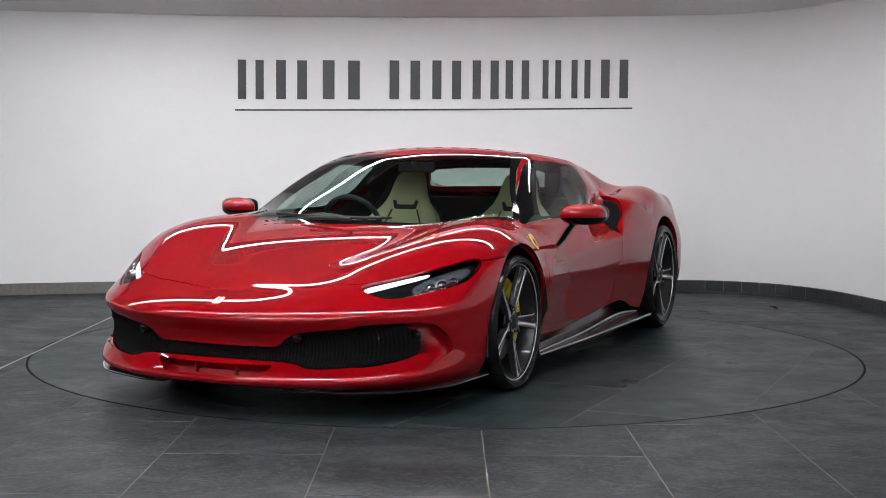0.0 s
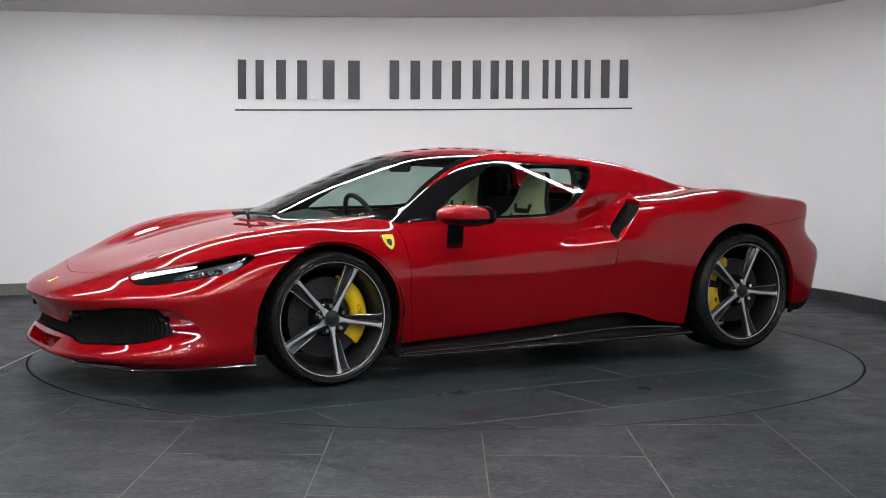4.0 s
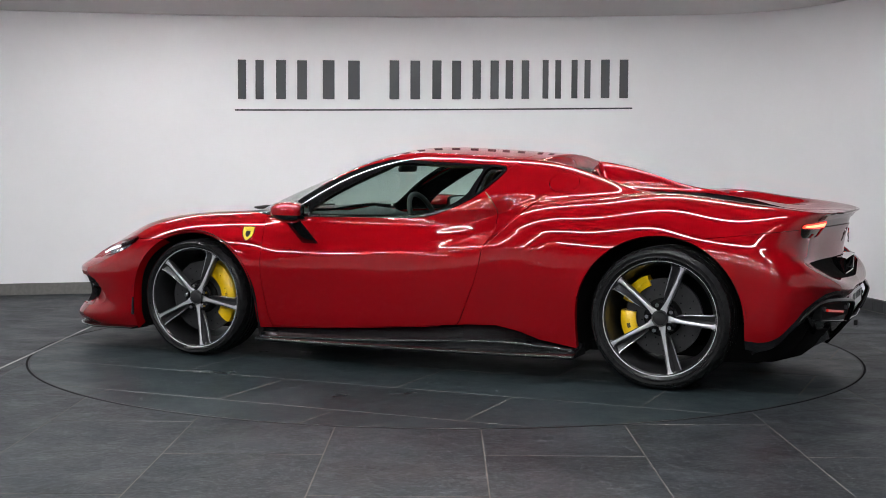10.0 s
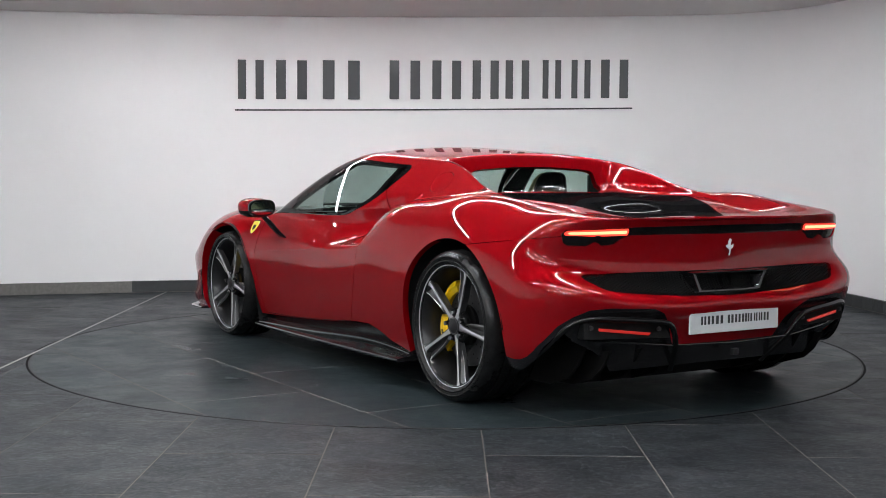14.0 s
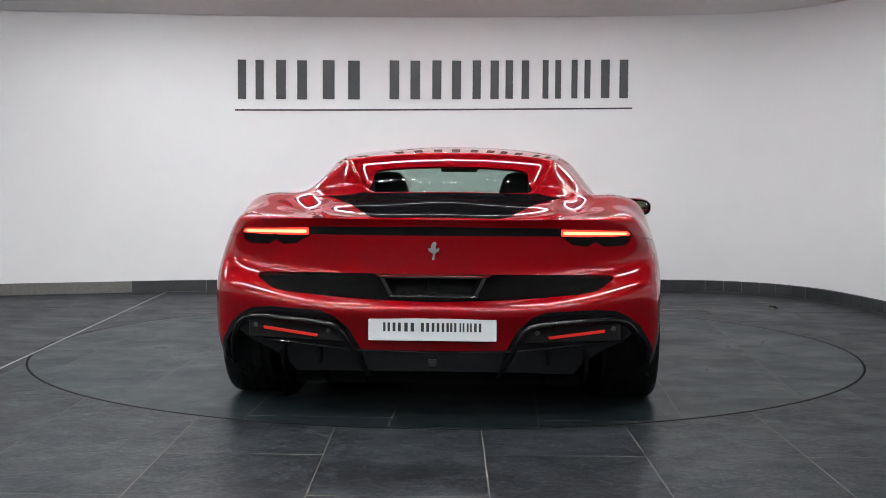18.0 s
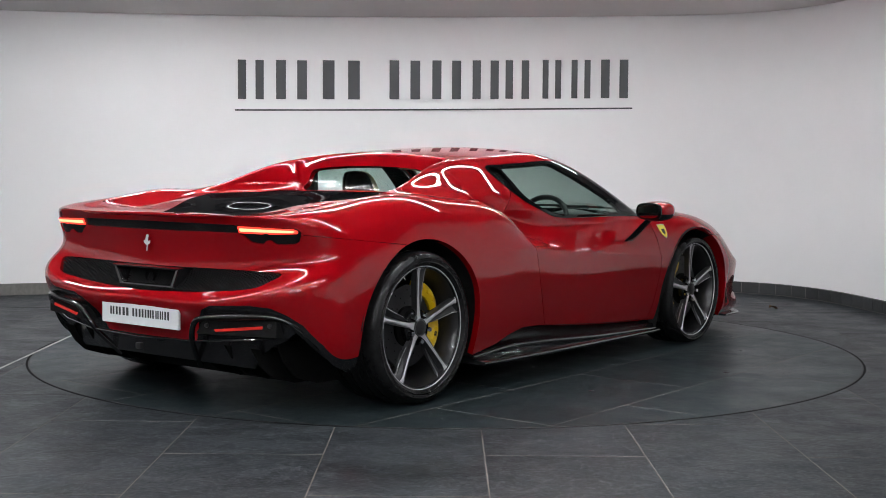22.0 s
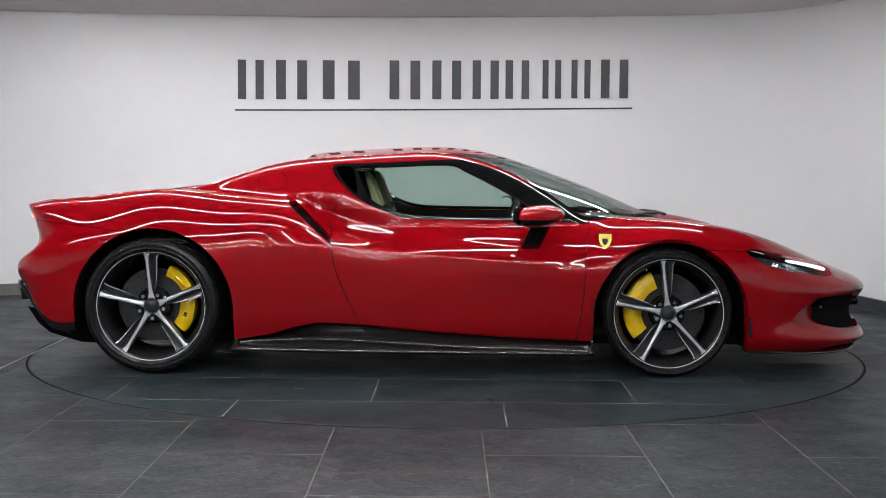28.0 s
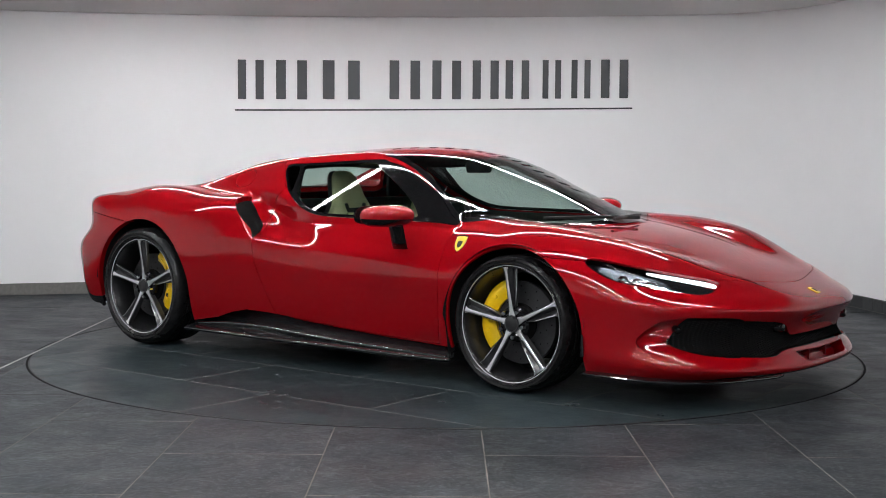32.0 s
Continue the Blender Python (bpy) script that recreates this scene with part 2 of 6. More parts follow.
def part(name, bm, material, parent=None, label="", smooth=True, angle=40):
    """Links a bmesh as one mesh object under a thing or a part."""
    me = bpy.data.meshes.new(name)
    if smooth:
        bm.normal_update()
        for e in bm.edges:
            if len(e.link_faces) == 2 and e.calc_face_angle(0) > radians(angle):
                e.smooth = False
    bm.to_mesh(me)
    bm.free()
    me.materials.append(material)
    if smooth:
        me.shade_smooth()
        me.set_sharp_from_angle(angle=radians(angle))
    ob = new(name, me)
    if parent:
        ob.parent = parent
    if label:
        ob["label"] = label
    return ob


def box(size, at=(0, 0, 0), rot=None, bevel=0.0, seg=2, bm=None):
    bm = bm or bmesh.new()
    r = bmesh.ops.create_cube(bm, size=1)
    vs = r["verts"]
    bmesh.ops.scale(bm, vec=size, verts=vs)
    if bevel:
        es = [e for e in bm.edges if all(v in vs for v in e.verts)]
        g = bmesh.ops.bevel(bm, geom=es, offset=bevel, segments=seg, profile=0.5, affect="EDGES")
        vs = list({v for f in g["faces"] for v in f.verts} | {v for v in vs if v.is_valid})
    if rot is not None:
        bmesh.ops.rotate(bm, cent=(0, 0, 0), matrix=rot, verts=vs)
    bmesh.ops.translate(bm, vec=at, verts=vs)
    return bm


def tube(points, radius, sides=8, closed=False):
    """A round bar along a line of points; radius may be a list."""
    bm = bmesh.new()
    P = [Vector(p) for p in points]
    n = len(P)
    rad = radius if hasattr(radius, "__len__") else [radius] * n
    rings = []
    for i, p in enumerate(P):
        a = P[(i - 1) % n] if closed or i else P[0]
        b = P[(i + 1) % n] if closed or i < n - 1 else P[-1]
        d = (b - a).normalized()
        s = d.cross(Vector((0, 0, 1)))
        s = s.normalized() if s.length > 1e-4 else Vector((1, 0, 0))
        w = s.cross(d)
        rings.append([bm.verts.new(p + (s * math.cos(k * math.tau / sides) + w * math.sin(k * math.tau / sides)) * rad[i]) for k in range(sides)])
    for i in range(n if closed else n - 1):
        A, B = rings[i], rings[(i + 1) % n]
        for k in range(sides):
            bm.faces.new((A[k], A[(k + 1) % sides], B[(k + 1) % sides], B[k]))
    if not closed:
        bm.faces.new(rings[0][::-1])
        bm.faces.new(rings[-1])
    bmesh.ops.recalc_face_normals(bm, faces=bm.faces)
    return bm


def lathe(profile, axis="y", steps=64):
    """Turns a list of (radius, along) round the axis; closed if the ends meet."""
    bm = bmesh.new()
    rings = []
    for k in range(steps):
        c, s = math.cos(k * math.tau / steps), math.sin(k * math.tau / steps)
        rings.append([bm.verts.new((r * c, a, r * s) if axis == "y" else (r * c, r * s, a)) for r, a in profile])
    for k in range(steps):
        A, B = rings[k], rings[(k + 1) % steps]
        for i in range(len(profile) - 1):
            bm.faces.new((A[i], A[i + 1], B[i + 1], B[i]))
    bmesh.ops.remove_doubles(bm, verts=bm.verts, dist=1e-6)
    bmesh.ops.recalc_face_normals(bm, faces=bm.faces)
    return bm


def prism(outline, depth, plane="xz", at=0.0, bevel=0.0):
    """A flat outline given depth across its plane."""
    bm = bmesh.new()

    def put(p, d):
        return {"xz": (p[0], at + d, p[1]), "yz": (at + d, p[0], p[1]), "xy": (p[0], p[1], at + d)}[plane]
    A = [bm.verts.new(put(p, 0)) for p in outline]
    B = [bm.verts.new(put(p, depth)) for p in outline]
    n = len(A)
    bm.faces.new(A)
    bm.faces.new(B[::-1])
    for i in range(n):
        bm.faces.new((A[i], B[i], B[(i + 1) % n], A[(i + 1) % n]))
    bmesh.ops.recalc_face_normals(bm, faces=bm.faces)
    if bevel:
        bmesh.ops.bevel(bm, geom=list(bm.edges), offset=bevel, segments=2, profile=0.5, affect="EDGES")
    return bm


def curve(pts, n=8, closed=True):
    """A smooth line through the points (Catmull-Rom)."""
    P = np.array(pts, float)
    m = len(P)
    out = []
    for i in range(m if closed else m - 1):
        a, b, c, d = (P[(i + k) % m] if closed else P[min(max(i + k, 0), m - 1)] for k in (-1, 0, 1, 2))
        for t in np.arange(n) / n:
            out.append(0.5 * (2 * b + (c - a) * t + (2 * a - 5 * b + 4 * c - d) * t * t + (3 * b - a - 3 * c + d) * t ** 3))
    if not closed:
        out.append(P[-1])
    return np.array(out)


# ---- the showroom ----
WALL = [(3.6, -10.8), (3.6, -6.0), (3.56, -3.0), (3.54, -1.5), (3.50, -0.3), (3.45, 0.4), (3.38, 0.85), (3.27, 1.25), (3.19, 1.75), (3.07, 2.42), (2.93, 2.84), (2.70, 3.18), (2.38, 3.40), (2.05, 3.475), (1.2, 3.53), (0.1, 3.52), (-1.2, 3.385), (-2.32, 3.135), (-3.0, 2.95), (-3.56, 2.77), (-4.3, 2.42), (-4.9, 1.85), (-5.3, 1.0), (-5.6, -0.3), (-5.9, -1.0), (-6.1, -1.6), (-6.2, -2.6), (-6.2, -10.8)]
wall_line = curve(WALL, 10, closed=False)


def offset_line(P, d):
    """The plan line moved outwards (to its right hand) by d."""
    T = np.gradient(P, axis=0)
    T /= np.linalg.norm(T, axis=1, keepdims=True)
    return P + np.stack([T[:, 1], -T[:, 0]], 1) * d


def wall_strip(name, P, z0, z1, thick, material, label, kind="structure"):
    A, B = P, offset_line(P, thick)
    V, F, n = [], [], len(P)
    for a, b in zip(A, B):
        V += [(*a, z0), (*a, z1), (*b, z1), (*b, z0)]
    for i in range(n - 1):
        for k in range(4):
            F.append((4 * i + k, 4 * i + (k + 1) % 4, 4 * i + 4 + (k + 1) % 4, 4 * i + 4 + k))
    F += [(0, 1, 2, 3), (4 * n - 1, 4 * n - 2, 4 * n - 3, 4 * n - 4)]
    ob = add(name, V, F, material)
    ob.data.set_sharp_from_angle(angle=radians(40))
    return tagged(ob, label, "wall", kind=kind)


wall_strip("wall_curved", wall_line, -0.05, CEIL + 0.13, 0.18, WHITE, "smooth white painted curved showroom wall")
# unseen rear wall, added; its grey keeps bright reflections off the flank
wall_strip("wall_rear", np.array([(-6.4, -10.7), (6.2, -10.7)]), -0.05, CEIL + 0.13, 0.18, REARW, "unseen grey wall, added behind the camera to keep the car's reflections dark")
ceiling_bm = box((16.6, 18.4, 0.12), (0, -5.2, 0.06))
ceiling_bm.transform(Matrix.Translation((0, 0, CEIL)) @ Matrix.Rotation(-CEIL_TILT, 4, "Y"))
tagged(part("ceiling", ceiling_bm, CEILD, smooth=False), "flat charcoal ceiling over the showroom", "ceiling", kind="structure")
border_bm = box((13.0, 1.9, 0.01), (0, 3.16, -0.005))
border_bm.transform(Matrix.Translation((0, 0, CEIL)) @ Matrix.Rotation(-CEIL_TILT, 4, "Y"))
tagged(part("ceiling_border", border_bm, CEILP, smooth=False), "off-white painted ceiling border along the curved wall", "ceiling", kind="structure")

# skirting of slate tiles
skirt = tagged(wall_strip("baseboard", offset_line(wall_line, -0.0135), 0.0, 0.092, 0.0135, SKIRTG, "dark slate tile skirting along the curved wall"), category="baseboard")
seglen = np.concatenate([[0], np.cumsum(np.linalg.norm(np.diff(wall_line, axis=0), axis=1))])


def on_wall(s):
    p = np.array([np.interp(s, seglen, wall_line[:, k]) for k in (0, 1)])
    q = np.array([np.interp(s + 0.01, seglen, wall_line[:, k]) for k in (0, 1)])
    return p, (q - p) / np.linalg.norm(q - p)


s = seglen[int(np.argmin(np.hypot(wall_line[:, 0] - 3.27, wall_line[:, 1] - 1.25)))]
while s < seglen[-1] - 16:
    p, t = on_wall(s)
    bend = 2.2 < p[0] or (p[0] < -3.7 and p[1] > 0.5)
    step_len = 0.155 if bend else 0.60
    m = max(1, int(step_len / 0.16))
    V, F = [], []
    for k in range(m + 1):
        a, t = on_wall(s + 0.003 + (step_len - 0.006) * k / m)
        nrm = np.array([-t[1], t[0]])
        for off, z in ((0.004, 0.005), (0.016, 0.005), (0.016, 0.091), (0.004, 0.095)):
            V.append((*(a + nrm * off), z))
    for k in range(m):
        for j in range(4):
            F.append((4 * k + j, 4 * k + 4 + j, 4 * k + 4 + (j + 1) % 4, 4 * k + (j + 1) % 4))
    F += [(3, 2, 1, 0), (4 * m, 4 * m + 1, 4 * m + 2, 4 * m + 3)]
    add("skirting_tile", V, F, SKIRT, skirt, smooth=False)
    s += step_len

# sign: dark raised bars on the wall, over a thin rule
sign = tagged(new("wall_sign"), "dark grey raised sign over a thin rule on the white wall", "sign")


def wall_y(x):
    o = np.argsort(wall_line[80:190, 0])
    return float(np.interp(x, wall_line[80:190, 0][o], wall_line[80:190, 1][o]))


sign.location = (0, wall_y(0), 1.66)


def bar_on_wall(name, x0, x1, z0, z1, deep=0.008, tilt=0.0):
    n = max(1, int((x1 - x0) / 0.1))
    V, F = [], []
    for k in range(n + 1):
        x = x0 + (x1 - x0) * k / n
        y = wall_y(x)
        a, b = z0 + tilt * x, z1 + tilt * x
        V += [(x, y - deep, a), (x, y - deep, b), (x, y + 0.01, b), (x, y + 0.01, a)]
    for k in range(n):
        for j in range(4):
            F.append((4 * k + j, 4 * k + (j + 1) % 4, 4 * k + 4 + (j + 1) % 4, 4 * k + 4 + j))
    F += [(3, 2, 1, 0), (4 * n, 4 * n + 1, 4 * n + 2, 4 * n + 3)]
    V = [Vector(v) - sign.location for v in V]
    return add(name, V, F, LETTER, sign, smooth=False)


SPANS = [(-1.755, -1.484), (-1.456, -1.126), (-1.084, -0.682), (-0.523, -0.187), (-0.163, 0.155), (0.179, 0.469), (0.460, 0.721), (0.779, 0.983), (1.021, 1.230), (1.258, 1.556)]
for xa, xb in SPANS:
    w, lift = xb - xa, 0.0118 * (xa + xb) / 2
    for f0, f1 in ((0.12, 0.36), (0.64, 0.88)):
        bar_on_wall("bar", xa + w * f0, xa + w * f1, 1.606 + lift, 1.928 + lift)
bar_on_wall("rule", -1.747, 1.559, 1.512, 1.525, tilt=0.013)


# ---- floor of slate tiles, and the turntable let into it ----
def tile_mesh(x0, x1, y0, y1, keep, z=0.0, thick=0.02, cells=0.1):
    """A tile cut by the circle: its top and a small rim; keep = +1 outside the table, -1 inside."""
    nx, ny = max(1, round((x1 - x0) / cells)), max(1, round((y1 - y0) / cells))
    X, Y = np.linspace(x0, x1, nx + 1), np.linspace(y0, y1, ny + 1)
    V = [(x, y) for x in X for y in Y]
    F = [(i * (ny + 1) + j, (i + 1) * (ny + 1) + j, (i + 1) * (ny + 1) + j + 1, i * (ny + 1) + j + 1) for i in range(nx) for j in range(ny)]
    g = [keep * (math.hypot(*v) - TABLE_R) - 0.010 for v in V]
    if all(v > 0 for v in g):
        V, F = [(x0, y0), (x1, y0), (x1, y1), (x0, y1)], [(0, 1, 2, 3)]
    elif all(v <= 0 for v in g):
        return None
    else:
        out, made = [], {}
        for f in F:
            if all(g[i] > 0 for i in f):
                out.append(f)
            elif any(g[i] > 0 for i in f):
                h = []
                for k in range(4):
                    i, j = f[k], f[(k + 1) % 4]
                    if g[i] > 0:
                        h.append(i)
                    if (g[i] > 0) != (g[j] > 0):
                        key = (min(i, j), max(i, j))
                        if key not in made:
                            t = g[i] / (g[i] - g[j])
                            made[key] = len(V)
                            V.append((V[i][0] + (V[j][0] - V[i][0]) * t, V[i][1] + (V[j][1] - V[i][1]) * t))
                        h.append(made[key])
                if len(h) > 2:
                    out.append(tuple(h))
        F = out
    used = sorted({i for f in F for i in f})
    ix = {o: k for k, o in enumerate(used)}
    V, F = [V[i] for i in used], [tuple(ix[i] for i in f) for f in F]
    seen = {}
    for f in F:
        for k in range(len(f)):
            e = (f[k], f[(k + 1) % len(f)])
            seen[frozenset(e)] = None if frozenset(e) in seen else e
    n = len(V)
    Vz = [(x, y, z) for x, y in V] + [(x, y, z - thick) for x, y in V]
    F += [(e[1], e[0], e[0] + n, e[1] + n) for e in seen.values() if e]
    return Vz, F


floor = tagged(part("floor", box((16.6, 18.4, 0.1), (0, -5.2, -0.0508)), GROUT, smooth=False), "dark grey slate tile floor with pale grout", "floor", kind="structure")
TW, TL, G = 0.5915, 1.183, 0.0025
far = ([], [])  # tiles behind the camera, joined
for i in range(-14, 14):
    x0 = 0.145 + TW * i
    for j in range(-11, 7):
        y0 = -2.785 + TL * j + (TL / 2 if i % 2 else 0)
        x1, y1 = x0 + TW, y0 + TL
        if y0 > 3.7 or math.hypot(max(abs(x0), abs(x1)), max(abs(y0), abs(y1))) < TABLE_R:
            continue
        t = tile_mesh(x0 + G, x1 - G, y0 + 1.7 * G, y1 - 1.7 * G, 1)
        if not t:
            continue
        if y0 > -4.4 and -4.2 < x0 < 3.3:
            add("slate_tile", t[0], t[1], SLATE, floor, smooth=False)
        else:
            far[1].extend(tuple(k + len(far[0]) for k in f) for f in t[1])
            far[0].extend(t[0])
tagged(add("slate_tiles_behind", far[0], far[1], SLATE, floor, smooth=False), kind="stuff")

joint = prism([(-2.300, -4.4), (-2.288, -4.4), (-2.288, 3.12), (-2.300, 3.12)], 0.004, "xy", -0.002)
scrape = prism([(1.46, 2.057), (2.0, 2.047), (2.0, 2.053), (1.46, 2.063)], 0.003, "xy", -0.002)
tagged(part("floor_scrape", scrape, mat("pale_scrape", (0.26, 0.25, 0.23), 0.6, vary=0.3, scale=30), smooth=False), "thin pale scrape along a floor joint", "floor mark", kind="structure")
tagged(part("floor_joint", joint, mat("pale_joint", (0.30, 0.29, 0.27), 0.5, vary=0.15, scale=20), smooth=False), "pale metal joint strip let into the floor", "joint strip", kind="structure")
turntable = tagged(new("turntable"), "round slate-tiled turntable with a thin dark rim, turning in the floor", "turntable")
part("table_disc", lathe([(0, -0.03), (TABLE_R - 0.006, -0.03), (TABLE_R - 0.006, -0.0004), (0, -0.0004)], "z", 128), GROUT, turntable, "pale grout bed of the turntable")
part("rim", lathe([(TABLE_R - 0.0105, -0.02), (TABLE_R - 0.0105, 0.001), (TABLE_R - 0.0065, 0.002), (TABLE_R - 0.0025, 0.001), (TABLE_R - 0.0025, -0.02)], "z", 160), PLASTIC, turntable, "thin black edge strip")
RW, RL, TG = 0.612, 1.192, 0.0034     # rows of tiles on the table, nearly along the car
for j in range(-3, 6):
    for i in range(-3, 4):
        y0 = -1.107 + RW * j
        x0 = -0.905 + RL * i + (RL / 2 if j % 2 else 0)
        t = tile_mesh(x0 + TG, x0 + RL - TG, y0 + TG, y0 + RW - TG, -1)
        if t:
            add("turntable_tile", t[0], t[1], SLATE2, turntable, smooth=False)
tagged(part("turntable_groove", lathe([(TABLE_R - 0.0024, -0.003), (TABLE_R + 0.0115, -0.003), (TABLE_R + 0.0115, -0.0002), (TABLE_R - 0.0024, -0.0002)], "z", 200), INTAKE), "narrow dark groove round the turntable", "groove", kind="structure")


# ---- ceiling lamps: slim LED strips ----
def led_bar(x0, x1, y, wide=0.034):
    lamp = tagged(new("ceiling_strip_light"), "slim white LED strip light flush under the ceiling", "ceiling light", group="ceiling strip lights")
    lamp.location = ((x0 + x1) / 2, y, CEIL + CEIL_TILT * (x0 + x1) / 2)
    lamp.rotation_euler = (0, -CEIL_TILT, 0)
    part("diffuser", box((x1 - x0, wide, 0.009), (0, 0, -0.0045)), LAMP, lamp, "glowing white diffuser", smooth=False)
    # unseen trims, added to hold back side glow from the wall's top
    for e in (-1, 1):
        part("trim", box((x1 - x0 + 0.02, 0.012, 0.0056), (0, e * (wide / 2 + 0.0065), -0.0028)), CEILP, lamp, "white trim, added to mask part of the diffuser's side glow", smooth=False)


for y in (1.85, -0.20, -2.15, -4.00, -5.90, -7.80, -9.60):
    led_bar(-2.9 if y > 1 else -4.4, 2.2 if y > 1 else 1.9, y)


# ---- small things on the floor ----
bm = bmesh.new()
rows = []
for k in range(9):
    f = k / 8
    w = .022 * math.sin(math.pi * min(1, f * .93 + .05)) ** .8
    x, z = -.045 + .09 * f, .006 + .010 * math.sin(f * 5)
    rows.append([bm.verts.new((x, -w, z + .010)), bm.verts.new((x, 0, z)), bm.verts.new((x, w, z + .014))])
for A, B in zip(rows, rows[1:]):
    for j in (0, 1):
        bm.faces.new((A[j], A[j + 1], B[j + 1], B[j]))
bmesh.ops.solidify(bm, geom=bm.faces[:], thickness=.0012)
leaf = tagged(part("dry_leaf", bm, mat("dry_leaf", (0.13, 0.07, 0.03), 0.7, vary=0.3, scale=60)), "small curled dry brown leaf on the slate floor", "leaf")
leaf.matrix_basis = pose(2.44, 2.15, 0.0, 0, 0, 35)


# ---- the car's skin: ribs from sill to spine, from the nose round the flank to the tail ----
def c2spline(tk, P, t):
    """Natural cubic spline through P at tk, read at t."""
    tk, P = np.asarray(tk, float), np.asarray(P, float)
    n, h = len(tk), np.diff(tk)
    A, B = np.zeros((n, n)), np.zeros_like(P)
    A[0, 0] = A[-1, -1] = 1
    for i in range(1, n - 1):
        A[i, i - 1], A[i, i], A[i, i + 1] = h[i - 1], 2 * (h[i - 1] + h[i]), h[i]
        B[i] = 6 * ((P[i + 1] - P[i]) / h[i] - (P[i] - P[i - 1]) / h[i - 1])
    M = np.linalg.solve(A, B.reshape(n, -1)).reshape(P.shape)
    k = np.clip(np.searchsorted(tk, t) - 1, 0, n - 2)
    sh = (-1,) + (1,) * (P.ndim - 1)
    hk, a, b = h[k].reshape(sh), (tk[k + 1] - t).reshape(sh), (t - tk[k]).reshape(sh)
    return (M[k] * a ** 3 + M[k + 1] * b ** 3) / (6 * hk) + (P[k] / hk - M[k] * hk / 6) * a + (P[k + 1] / hk - M[k + 1] * hk / 6) * b


